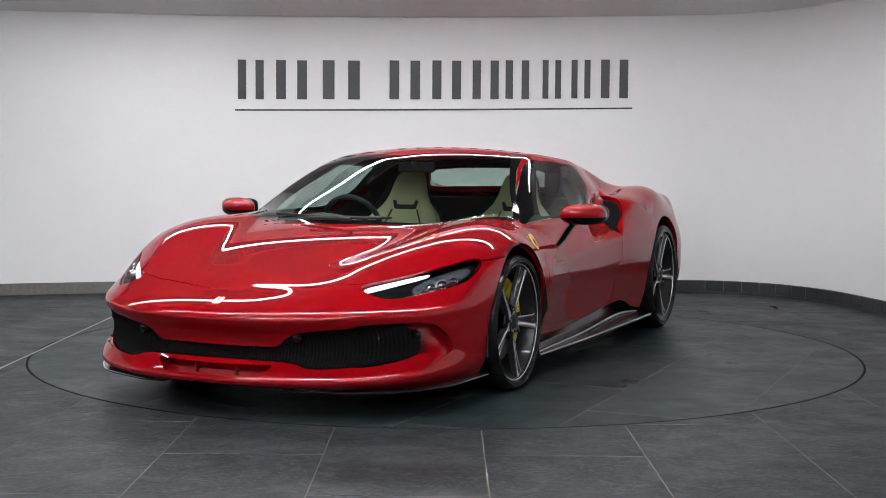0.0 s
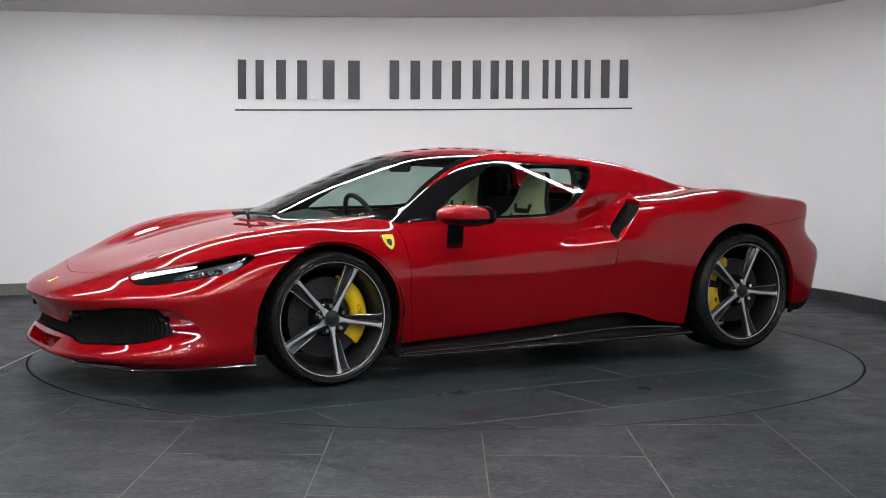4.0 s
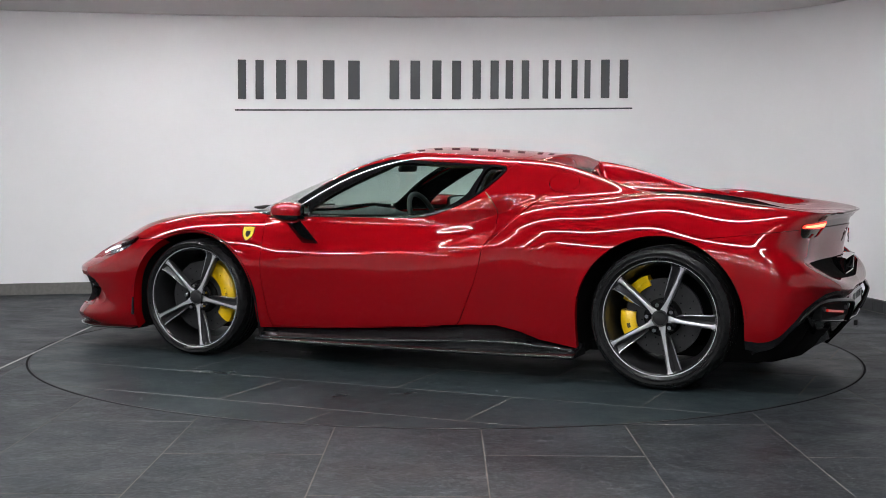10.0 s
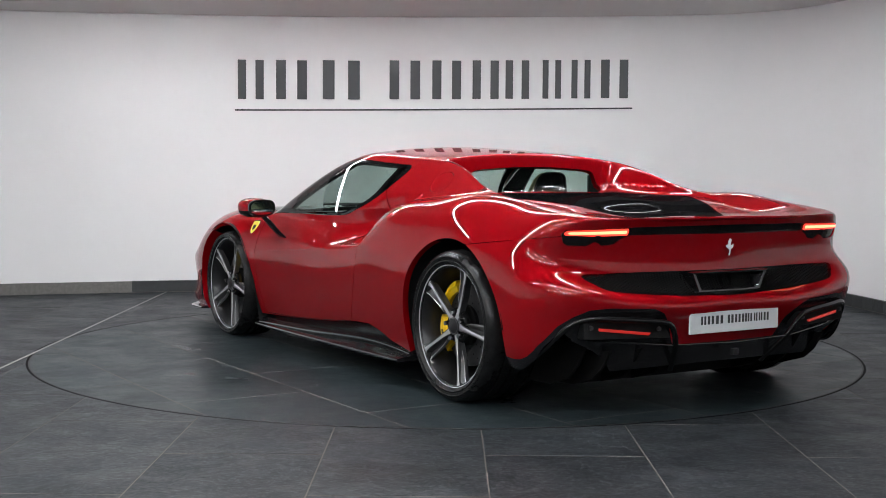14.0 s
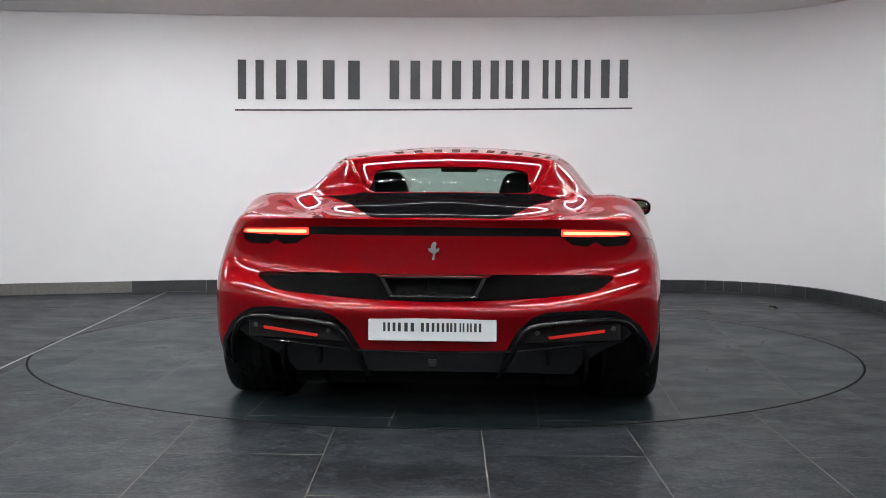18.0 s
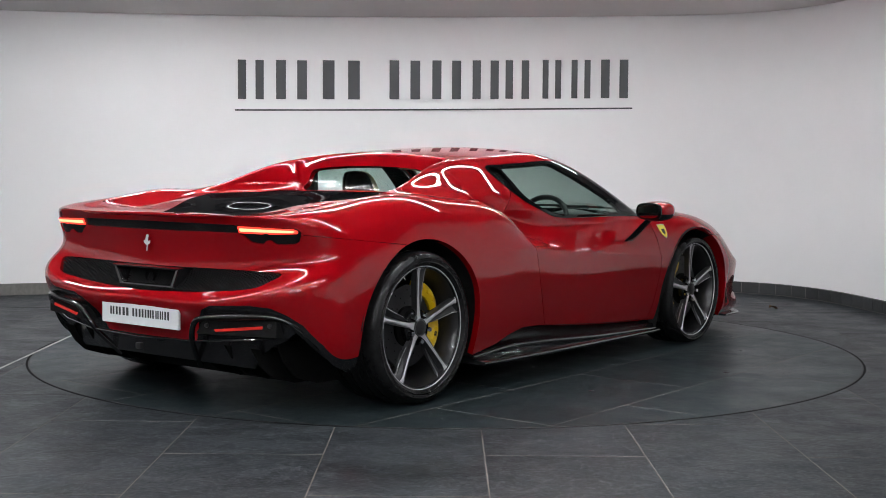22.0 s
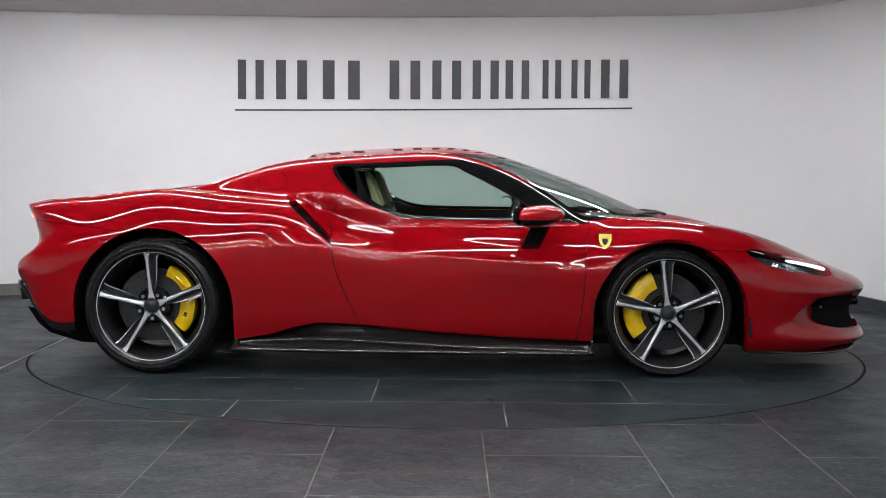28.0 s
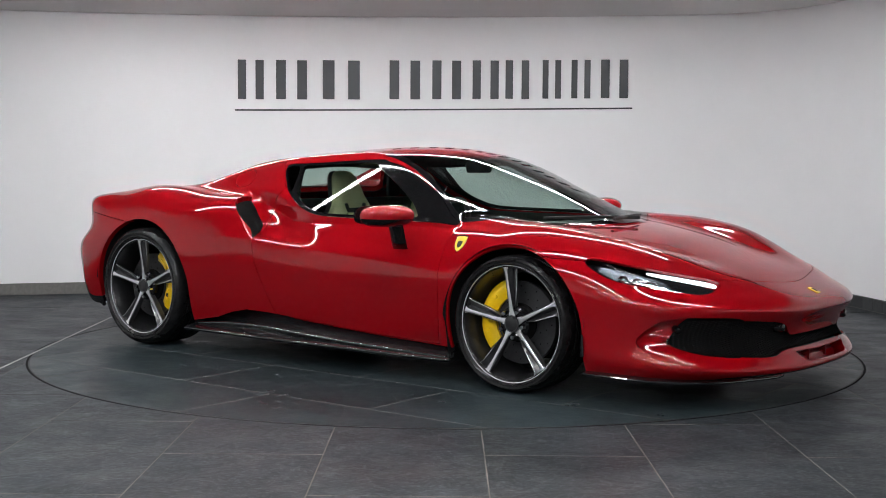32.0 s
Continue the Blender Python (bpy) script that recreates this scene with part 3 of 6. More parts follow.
# each rib: bottom edge, lip, low flank, flank, shoulder, crown, inner crown, top, spine
RIBS = [
    [(2.415, 0, 0.128), (2.470, 0, 0.154), (2.425, 0, 0.235), (2.412, 0, 0.328), (2.460, 0, 0.405), (2.424, 0, 0.464), (2.222, 0, 0.54), (1.98, 0, 0.598), (1.7, 0, 0.662)],
    [(2.392, 0.36, 0.128), (2.445, 0.37, 0.159), (2.402, 0.36, 0.235), (2.388, 0.36, 0.328), (2.428, 0.37, 0.410), (2.384, 0.36, 0.472), (2.175, 0.32, 0.556), (1.91, 0.2, 0.618), (1.62, 0, 0.690)],
    [(2.22, 0.69, 0.128), (2.267, 0.71, 0.167), (2.227, 0.70, 0.235), (2.206, 0.695, 0.328), (2.228, 0.714, 0.420), (2.180, 0.684, 0.492), (2, 0.57, 0.626), (1.79, 0.32, 0.640), (1.54, 0, 0.696)],
    [(1.99, 0.845, 0.128), (2.02, 0.875, 0.177), (2, 0.87, 0.245), (1.985, 0.873, 0.33), (1.978, 0.884, 0.442), (1.925, 0.838, 0.545), (1.84, 0.7, 0.679), (1.68, 0.4, 0.678), (1.46, 0, 0.712)],
    [(1.7, 0.905, 0.128), (1.7, 0.935, 0.192), (1.7, 0.948, 0.27), (1.7, 0.955, 0.39), (1.7, 0.957, 0.52), (1.69, 0.915, 0.633), (1.66, 0.76, 0.734), (1.56, 0.42, 0.705), (1.39, 0, 0.728)],
    [(1.3, 0.9, 0.12), (1.3, 0.945, 0.23), (1.3, 0.963, 0.37), (1.3, 0.97, 0.52), (1.3, 0.962, 0.64), (1.3, 0.905, 0.728), (1.3, 0.75, 0.787), (1.3, 0.42, 0.745), (1.28, 0, 0.745)],
    [(0.92, 0.86, 0.13), (0.92, 0.903, 0.23), (0.92, 0.931, 0.36), (0.92, 0.947, 0.5), (0.92, 0.937, 0.575), (0.92, 0.912, 0.65), (0.93, 0.775, 0.786), (0.96, 0.42, 0.776), (1, 0, 0.776)],
    [(0.5, 0.85, 0.13), (0.5, 0.882, 0.23), (0.5, 0.906, 0.36), (0.5, 0.919, 0.49), (0.5, 0.91, 0.56), (0.5, 0.896, 0.622), (0.5, 0.775, 0.806), (0.5, 0.42, 0.776), (0.5, 0, 0.776)],
    [(0.05, 0.855, 0.14), (0.05, 0.887, 0.24), (0.05, 0.912, 0.37), (0.05, 0.925, 0.49), (0.05, 0.915, 0.575), (0.05, 0.896, 0.64), (0.05, 0.77, 0.806), (0.05, 0.42, 0.79), (0.05, 0, 0.79)],
    [(-0.34, 0.87, 0.15), (-0.34, 0.905, 0.25), (-0.34, 0.929, 0.38), (-0.34, 0.943, 0.51), (-0.34, 0.934, 0.608), (-0.34, 0.9, 0.69), (-0.34, 0.752, 0.85), (-0.34, 0.42, 0.86), (-0.34, 0, 0.86)],
    [(-0.64, 0.895, 0.16), (-0.64, 0.928, 0.27), (-0.64, 0.951, 0.4), (-0.64, 0.965, 0.54), (-0.64, 0.955, 0.675), (-0.64, 0.922, 0.797), (-0.64, 0.79, 0.875), (-0.64, 0.44, 0.893), (-0.64, 0, 0.893)],
    [(-0.96, 0.92, 0.17), (-0.96, 0.95, 0.28), (-0.96, 0.969, 0.41), (-0.96, 0.981, 0.56), (-0.96, 0.967, 0.695), (-0.96, 0.925, 0.828), (-0.96, 0.77, 0.905), (-0.96, 0.44, 0.882), (-0.96, 0, 0.882)],
    [(-1.3, 0.915, 0.17), (-1.3, 0.95, 0.29), (-1.3, 0.97, 0.43), (-1.3, 0.981, 0.585), (-1.3, 0.962, 0.72), (-1.3, 0.915, 0.858), (-1.3, 0.765, 0.930), (-1.28, 0.44, 0.862), (-1.26, 0, 0.864)],
    [(-1.65, 0.89, 0.17), (-1.65, 0.93, 0.29), (-1.65, 0.953, 0.43), (-1.65, 0.961, 0.585), (-1.65, 0.939, 0.705), (-1.65, 0.88, 0.822), (-1.64, 0.745, 0.893), (-1.58, 0.42, 0.843), (-1.5, 0, 0.846)],
    [(-1.84, 0.87, 0.18), (-1.88, 0.9, 0.3), (-1.908, 0.906, 0.43), (-1.936, 0.888, 0.575), (-1.875, 0.86, 0.67), (-1.905, 0.833, 0.797), (-1.875, 0.742, 0.864), (-1.8, 0.38, 0.832), (-1.68, 0, 0.835)],
    [(-1.96, 0.56, 0.2), (-2.0, 0.57, 0.31), (-2.048, 0.575, 0.415), (-2.08, 0.57, 0.515), (-1.962, 0.56, 0.61), (-1.993, 0.55, 0.785), (-2.013, 0.52, 0.84), (-1.93, 0.3, 0.832), (-1.81, 0, 0.83)],
    [(-2.03, 0, 0.215), (-2.045, 0, 0.31), (-2.076, 0, 0.4), (-2.106, 0, 0.492), (-2.03, 0, 0.585), (-2.058, 0, 0.785), (-2.084, 0, 0.842), (-2.02, 0, 0.834), (-1.92, 0, 0.83)],
]


def smin(a, b, k):
    h = np.clip(0.5 + 0.5 * (b - a) / k, 0, 1)
    return b + (a - b) * h - k * h * (1 - h)


def step(a, b, x):
    t = np.clip((x - a) / (b - a), 0, 1)
    return t * t * (3 - 2 * t)


def cabin(x, y):
    """Height of screen, roof, side glass and buttresses over (x, y)."""
    ay = np.abs(y)
    wind = c2spline([-.6, .2, .47, .78, .98, 1.2, 1.39, 1.6, 2.6], [1.42, 1.20, 1.116, 1.009, .933, .840, .760, .67, .24], np.ravel(x)).reshape(np.shape(x)) - (.20 + .12 * step(.42, 1.0, x)) * y * y - 2.5 * np.clip(x - 1.385 + .45 * y * y, 0, 1)
    roof = c2spline([-2.2, -1.6, -1.3, -1.02, -.72, -.48, -.2, .1, .4, .9, 1.6], [.63, .845, .932, 1.012, 1.098, 1.131, 1.150, 1.162, 1.150, 1.09, .9], np.ravel(x)).reshape(np.shape(x)) - .125 * y * y
    d = ay - .588 - .046 * step(-.75, -.35, x) + .05 * np.clip(x - .1, 0, 1) ** 1.5
    side = 1.058 - 1.20 * d - .35 * d * np.abs(d) - 5.0 * np.clip(ay - .815, 0, 1) - .03 * step(-.5, -1.3, x)
    z = smin(smin(wind, roof, .05), side, .045)
    # the tunnel between the buttresses, behind the roof's rear edge
    half = .525 + .088 * step(-.60, -1.20, x)
    slope = .140 - .050 * step(-.60, -1.20, x)
    v = smin((half - ay) / slope, (-.572 - x) / .10, .35)
    inside = smin(-smin(-v, 0 * v, .10), 1 + 0 * v, .28)
    return z - .27 * inside


def skin(na, nu):
    """The flank of y >= 0 as an (na, nu, 3) net of points."""
    R = np.array(RIBS)
    flip = np.array([1, -1, 1])
    full = np.concatenate([R[2:0:-1] * flip, R, R[-2:-4:-1] * flip])
    mid = full[:, 3:7].mean(1)
    ta = np.concatenate([[0], np.cumsum(np.linalg.norm(np.diff(mid, axis=0), axis=1))])
    a = np.linspace(ta[2], ta[-3], na)
    N = c2spline(ta, full, a)                       # (na, 9, 3)
    ghost = N[:, -2::-1][:, :2] * flip
    N = np.concatenate([N, ghost], 1)
    seg = np.linalg.norm(np.diff(R, axis=1), axis=2).mean(0)
    tu = np.concatenate([[0], np.cumsum(seg)])
    tu = np.concatenate([tu, tu[-1] + (tu[-1] - tu[-2::-1][:2])])
    u = np.linspace(0, tu[8], nu)
    S = c2spline(tu, N.transpose(1, 0, 2), u).transpose(1, 0, 2)
    S[:, -1, 1] = 0
    S[0, :, 1] = S[-1, :, 1] = 0
    S[..., 1] = np.maximum(S[..., 1], 0)
    # the bonnet arches smoothly between the wings
    x, ay = S[..., 0], S[..., 1]
    arched = c2spline([.6, .9, 1.28, 1.39, 1.54, 1.70, 1.98, 2.222, 2.395, 2.6], [.79, .79, .774, .758, .731, .696, .622, .548, .470, .39], x.ravel()).reshape(x.shape) - .055 * ay ** 2
    w = step(2.38, 2.20, x) * step(.8, 1.1, x)
    top = -smin(-S[..., 2], -arched, .018)
    w = w * step(tu[5], tu[6], u)[None, :]
    S[..., 2] = S[..., 2] * (1 - w) + top * w
    c = cabin(S[..., 0], S[..., 1])
    k = .02 + .05 * step(-.3, -.8, S[..., 0])
    up = -smin(-S[..., 2], -c, k)
    w = step(tu[4], tu[5], u)[None, :]
    S[..., 2] = S[..., 2] * (1 - w) + up * w
    # the bulge of the engine cover
    x, ay = S[..., 0], S[..., 1]
    bulge = c2spline([-2.2, -1.9, -1.75, -1.62, -1.50, -1.35, -1.15, -.9, -.64, -.5, 3], [0, 0, .004, .018, .040, .051, .050, .038, .021, .018, 0], x.ravel()).reshape(x.shape)
    S[..., 2] += bulge * np.clip(1 - (ay / .60) ** 4, 0, 1) * step(-.58, -.66, x) * (x > -1.95) * (S[..., 2] < .95)
    S[..., 2] -= .032 * np.exp(-((ay - .595) / .08) ** 2) * step(-1.22, -1.50, x) * step(-1.84, -1.60, x)
    # the crease that runs from the nose to the wheel arch under the headlight
    zc = np.interp(S[..., 0], [1.6, 1.76, 1.91, 2.03, 2.2, 2.35, 2.46], [.56, .519, .472, .455, .447, .434, .412])
    ridge = .011 * np.clip(1 - np.abs(S[..., 2] - zc) / .060, 0, 1) * step(1.80, 2.02, S[..., 0])
    T = np.gradient(S, axis=0)
    nx, ny = np.abs(T[..., 1]), np.abs(T[..., 0])
    hyp = np.maximum(np.hypot(nx, ny), 1e-9)
    S[..., 0] += ridge * nx / hyp
    S[..., 1] += ridge * ny / hyp * np.clip(S[..., 1] / .05, 0, 1)
    # the sharp lip of the tail
    lip = .015 * np.clip(1 - np.abs(S[..., 2] - .842) / .035, 0, 1) * step(-1.90, -2.00, S[..., 0])
    S[..., 0] -= lip * nx / hyp
    S[..., 1] += lip * ny / hyp * np.clip(S[..., 1] / .05, 0, 1)
    # the crease along the door, from the front wheel to the side intake
    zc = c2spline([-.9, -.63, -.41, -.10, .19, .48, .84, 1.1], [.635, .650, .656, .626, .600, .576, .550, .535], np.clip(S[..., 0], -.9, 1.1).ravel()).reshape(x.shape)
    d = S[..., 2] - zc
    away = np.sqrt(d * d + .004 ** 2) - .004
    ridge = .0125 * np.clip(1 - away / np.where(d > 0, .080, .16), 0, 1) ** 1.15 * step(1.0, .76, S[..., 0]) * step(-.80, -.48, S[..., 0])
    S[..., 1] += ridge * (S[..., 1] > .8)
    # the door dips inwards towards the mouth of the side intake
    xi = -.418 - (S[..., 2] - .675) * .98
    d = S[..., 0] - xi
    S[..., 1] -= .098 * step(-.012, .010, d) * (1 - step(.0, .46, d)) * step(zc - .012, zc + .075, S[..., 2]) * (1 - step(.80, .93, S[..., 2]))
    return S


def net(S):
    """Points, quads and normals of a net of points."""
    na, nu, _ = S.shape
    V = S.reshape(-1, 3)
    i = np.arange(na * nu).reshape(na, nu)
    F = np.stack([i[:-1, :-1], i[:-1, 1:], i[1:, 1:], i[1:, :-1]], -1).reshape(-1, 4)
    da, du = np.gradient(S, axis=0), np.gradient(S, axis=1)
    N = np.cross(du, da).reshape(-1, 3)
    N /= np.maximum(np.linalg.norm(N, axis=1, keepdims=True), 1e-9)
    return V, [tuple(f) for f in F], N


def sdf(P, Q):
    """Signed distance of points P (n, 2) to the closed outline Q: positive inside."""
    best, inside = np.full(len(P), 1e9), np.zeros(len(P), bool)
    m = len(Q)
    for i in range(m):
        a, b = Q[i], Q[(i + 1) % m]
        e, w = b - a, P - a
        t = np.clip((w @ e) / max(e @ e, 1e-12), 0, 1)
        best = np.minimum(best, ((w - t[:, None] * e) ** 2).sum(1))
        c = (a[1] > P[:, 1]) != (b[1] > P[:, 1])
        with np.errstate(divide="ignore", invalid="ignore"):
            inside ^= c & (P[:, 0] < a[0] + (P[:, 1] - a[1]) * e[0] / (e[1] if e[1] else 1e-12))
    return np.where(inside, 1, -1) * np.sqrt(best)


class Skin:
    """Points and normals shared by sheets of faces that are split from one another along g = 0."""
    def __init__(self, S):
        self.V, self.F, self.N = net(S)

    def split(self, faces, g):
        """Faces where g >= 0, and the rest; g is given for every point and grows with the cut."""
        V, N, G = [self.V], [self.N], list(g)
        n0, nv, made = len(self.V), [], {}
        pos = g >= 0
        A, B = [], []

        def between(i, j):
            key = (min(i, j), max(i, j))
            if key not in made:
                t = G[i] / (G[i] - G[j])
                p = self.V[i] * (1 - t) + self.V[j] * t
                q = self.N[i] * (1 - t) + self.N[j] * t
                made[key] = n0 + len(nv)
                nv.append((p, q / max(np.linalg.norm(q), 1e-9)))
            return made[key]
        for f in faces:
            s = [pos[i] for i in f]
            if all(s):
                A.append(f)
            elif not any(s):
                B.append(f)
            else:
                fa, fb = [], []
                m = len(f)
                for k in range(m):
                    i, j = f[k], f[(k + 1) % m]
                    (fa if s[k] else fb).append(i)
                    if s[k] != s[(k + 1) % m]:
                        x = between(i, j)
                        fa.append(x)
                        fb.append(x)
                if len(fa) > 2:
                    A.append(tuple(fa))
                if len(fb) > 2:
                    B.append(tuple(fb))
        if nv:
            self.V = np.concatenate([self.V, np.array([p for p, _ in nv])])
            self.N = np.concatenate([self.N, np.array([q for _, q in nv])])
        return A, B

    def cut(self, faces, outline, plane, where=None, off=0.0):
        """Splits along an outline drawn in the side (xz), top (xy) or end (yz) view."""
        ax = {"xz": (0, 2), "xy": (0, 1), "yz": (1, 2)}[plane]
        used = np.unique(np.fromiter(itertools.chain.from_iterable(faces), int))
        g = np.full(len(self.V), -1.0)
        P = self.V[used]
        v = sdf(P[:, ax], np.asarray(outline, float)) + off
        if where is not None:
            v = np.where(where(P), v, -1.0)
        v = np.where(np.abs(v) < 2e-5, 2e-5, v)
        g[used] = v
        return self.split(faces, g)

    def shut(self, faces, values, gap=0.0018):
        """As panel, by a function of the points that is positive on the panel."""
        def run(fs, off):
            v = values(self.V) + off
            return self.split(fs, np.where(np.abs(v) < 2e-5, 2e-5, v))
        inner, rest = run(faces, -gap)
        line, outer = run(rest, gap)
        return inner, outer

    def panel(self, faces, outline, plane, where=None, gap=0.0022):
        """A panel cut free by a shut line of the gap's width all round: the panel, and the rest."""
        inner, rest = self.cut(faces, outline, plane, where, -gap)
        line, outer = self.cut(rest, outline, plane, where, gap)
        return inner, outer

    def sheet(self, name, faces, material, parent, label="", flange=0.014, side=1, shift=0.0):
        """One mesh of these faces, with its rim folded inwards; side = -1 mirrors it."""
        used = np.unique(np.fromiter(itertools.chain.from_iterable(faces), int))
        idx = {int(o): k for k, o in enumerate(used)}
        V, N = self.V[used].copy(), self.N[used].copy()
        V += N * (shift(V)[:, None] if callable(shift) else shift)
        F = [tuple(idx[i] for i in f) for f in faces]
        if flange:
            seen = {}
            for f in F:
                m = len(f)
                for k in range(m):
                    e = (f[k], f[(k + 1) % m])
                    seen[(min(e), max(e))] = None if (min(e), max(e)) in seen else e
            rim = [e for e in seen.values() if e and not (abs(V[e[0], 1]) < 1e-6 and abs(V[e[1], 1]) < 1e-6)]
            base, top, addV, addN, mp = len(V), {}, [], [], {}
            for i, j in rim:
                d = V[j] - V[i]
                n = np.cross(d, N[i])
                n /= max(np.linalg.norm(n), 1e-9)
                q = []
                for p, s in ((i, 0), (j, 0), (j, 1), (i, 1)):
                    addV.append(V[p] - N[p] * flange * s)
                    addN.append(n)
                    q.append(base + len(addV) - 1)
                F.append((q[1], q[0], q[3], q[2]))
            if addV:
                V, N = np.concatenate([V, addV]), np.concatenate([N, addN])
        if side < 0:
            V, N = V * (1, -1, 1), N * (1, -1, 1)
            F = [f[::-1] for f in F]
        return add(name, V, F, material, parent, label, normals=None if callable(shift) else N)

    def both(self, name, faces, material, parent, label="", flange=0.014, shift=0.0):
        """The sheet and its mirror image."""
        return [self.sheet(name, faces, material, parent, label, flange, s, shift) for s in (1, -1)]

    def whole(self, name, faces, material, parent, label="", flange=0.014, shift=0.0):
        """A sheet that crosses the middle: both halves as one mesh."""
        a, b = self.both(name, faces, material, parent, label, flange, shift)
        va, vb = ([tuple(v.co) for v in o.data.vertices] for o in (a, b))
        na, nb = (self._normals(o) for o in (a, b))
        fa = [tuple(p.vertices) for p in a.data.polygons]
        fb = [tuple(i + len(va) for i in p.vertices) for p in b.data.polygons]
        for o in (a, b):
            me = o.data
            bpy.data.objects.remove(o)
            bpy.data.meshes.remove(me)
        return add(name, va + vb, fa + fb, material, parent, label, normals=na + nb)

    def _normals(self, o):
        out = [None] * len(o.data.vertices)
        for loop, n in zip(o.data.loops, o.data.corner_normals):
            out[loop.vertex_index] = tuple(n.vector)
        return out


# ---- the car ----
car = tagged(new("sports_car"), "glossy red two-seat sports coupe with black carbon trim", "car")
sk = Skin(skin(740, 260))
if sk.N[np.argmax(sk.V[:, 1])][1] < 0:
    sk.N = -sk.N
    sk.F = [f[::-1] for f in sk.F]
mid = sk.V[:, 1] < 1e-6
sk.N[mid, 1] = 0
sk.N[mid] /= np.maximum(np.linalg.norm(sk.N[mid], axis=1, keepdims=True), 1e-9)
rest = sk.F


def arch(P, xc, zc, r):
    return r - np.hypot(P[:, 0] - xc, np.maximum(P[:, 2] - zc, 0))


AX, ARCHES = 1.30, ((1.312, .300, .385), (-1.290, .330, .405))
for xc, zc, r in ARCHES:
    g = np.where(sk.V[:, 1] > .5, arch(sk.V, xc, zc, r), -1.0)
    _, rest = sk.split(rest, g)

# glasshouse
screen_zone = curve([(.505, -.12), (.505, 0), (.450, .20), (.365, .37), (.225, .548), (.330, .578), (.500, .622), (.690, .692), (.895, .785), (1.10, .700), (1.225, .52), (1.335, .28), (1.385, 0), (1.385, -.12)], 6)
up_only = lambda P: P[:, 2] > .70
zone, rest = sk.panel(rest, screen_zone, "xy", up_only, 0.0015)
screen_pane = curve([(.475, -.12), (.475, 0), (.425, .20), (.345, .37), (.270, .490), (.345, .530), (.520, .588), (.690, .660), (.820, .728), (.895, .748), (.99, .705), (1.10, .640), (1.200, .48), (1.295, .28), (1.335, 0), (1.335, -.12)], 6)
screen_glass, pillar = sk.cut(zone, screen_pane, "xy", up_only)
side_zone = curve([(-.415, 1.048), (-.345, .950), (-.256, .880), (-.140, .824), (-.020, .791), (.214, .783), (.503, .781), (.760, .776), (.900, .776), (.715, .905), (.535, .997), (.40, 1.052), (.30, 1.076), (.225, 1.088), (-.087, 1.073), (-.27, 1.064)], 5)
high = lambda P: (P[:, 2] > .66) & (P[:, 1] > .4)
zone, rest = sk.panel(rest, side_zone, "xz", high, 0.0015)
side_pane = curve([(-.285, 1.046), (-.262, .975), (-.228, .903), (-.134, .842), (0, .806), (.25, .798), (.50, .796), (.630, .797), (.645, .812), (.560, .885), (.40, .975), (.28, 1.034), (.19, 1.068), (-.07, 1.059), (-.22, 1.053)], 5)
side_glass, frame_faces = sk.cut(zone, side_pane, "xz", high)
quarter_pane = curve([(-.395, 1.040), (-.34, .962), (-.282, .912), (-.285, .96), (-.312, 1.043)], 4)
quarter_glass, frame_faces = sk.cut(frame_faces, quarter_pane, "xz", high)

# door, intake, sill
door_line = np.array([(.915, .772), (.892, .69), (.884, .60), (.881, .52), (.874, .40), (.858, .27), (.843, .184), (.50, .193), (.20, .213), (-.067, .234), (-.24, .249), (-.262, .27), (-.30, .355), (-.35, .469), (-.38, .56), (-.397, .66), (-.412, .75), (-.405, .83), (-.375, .885), (-.325, .935), (-.256, .880), (-.140, .824), (-.020, .791), (.214, .783), (.503, .781), (.760, .776)])
flank = lambda P: P[:, 1] > .6
door, rest = sk.panel(rest, door_line, "xz", flank, 0.002)
handle_line = curve([(-.186, .660), (-.150, .674), (-.090, .672), (-.064, .658), (-.085, .646), (-.165, .646)], 4)
handle, door = sk.panel(door, handle_line, "xz", flank, 0.0009)
sill_zone = np.array([(.955, .172), (.5, .189), (.2, .209), (-.067, .230), (-.30, .256), (-.465, .262), (-.58, .240), (-.694, .203), (-.93, .165), (-.93, 0), (.955, 0)])
sill, rest = sk.cut(rest, sill_zone, "xz", flank)
intake_zone = np.array([(-.628, .866), (-.616, .876), (-.592, .872), (-.412, .700), (-.385, .668), (-.404, .662), (-.425, .682)])
intake, rest = sk.cut(rest, intake_zone, "xz", flank)

# nose
head_zone = curve([(2.168, .570), (2.06, .662), (1.945, .752), (1.82, .832), (1.690, .908), (1.745, .918), (1.850, .890), (1.985, .816), (2.140, .714), (2.186, .632)], 5)
headlamp, rest = sk.panel(rest, head_zone, "xy", lambda P: (P[:, 2] > .45) & (P[:, 0] > 1.6), 0.0018)
flank_line = np.array([(2.7, 0), (2.7, .43), (2.42, .488), (2.30, .501), (2.213, .523), (2.157, .536), (2.055, .566), (1.969, .593), (1.853, .619), (1.731, .633), (1.6, .641), (1.45, .645), (1.3, .5), (1.3, 0)])
nose_line = np.array([(2.7, -.3), (2.296, -.3), (2.296, 0), (2.288, .1), (2.270, .2), (2.215, .43), (2.157, .548), (2.10, .64), (2.05, .75), (1.9, 1.1), (2.7, 1.1)])
bumper, rest = sk.shut(rest, lambda V: np.where(V[:, 1] < .62, sdf(V[:, :2], nose_line), sdf(V[:, (0, 2)], flank_line)))
ahead = lambda P: P[:, 0] > 1.9
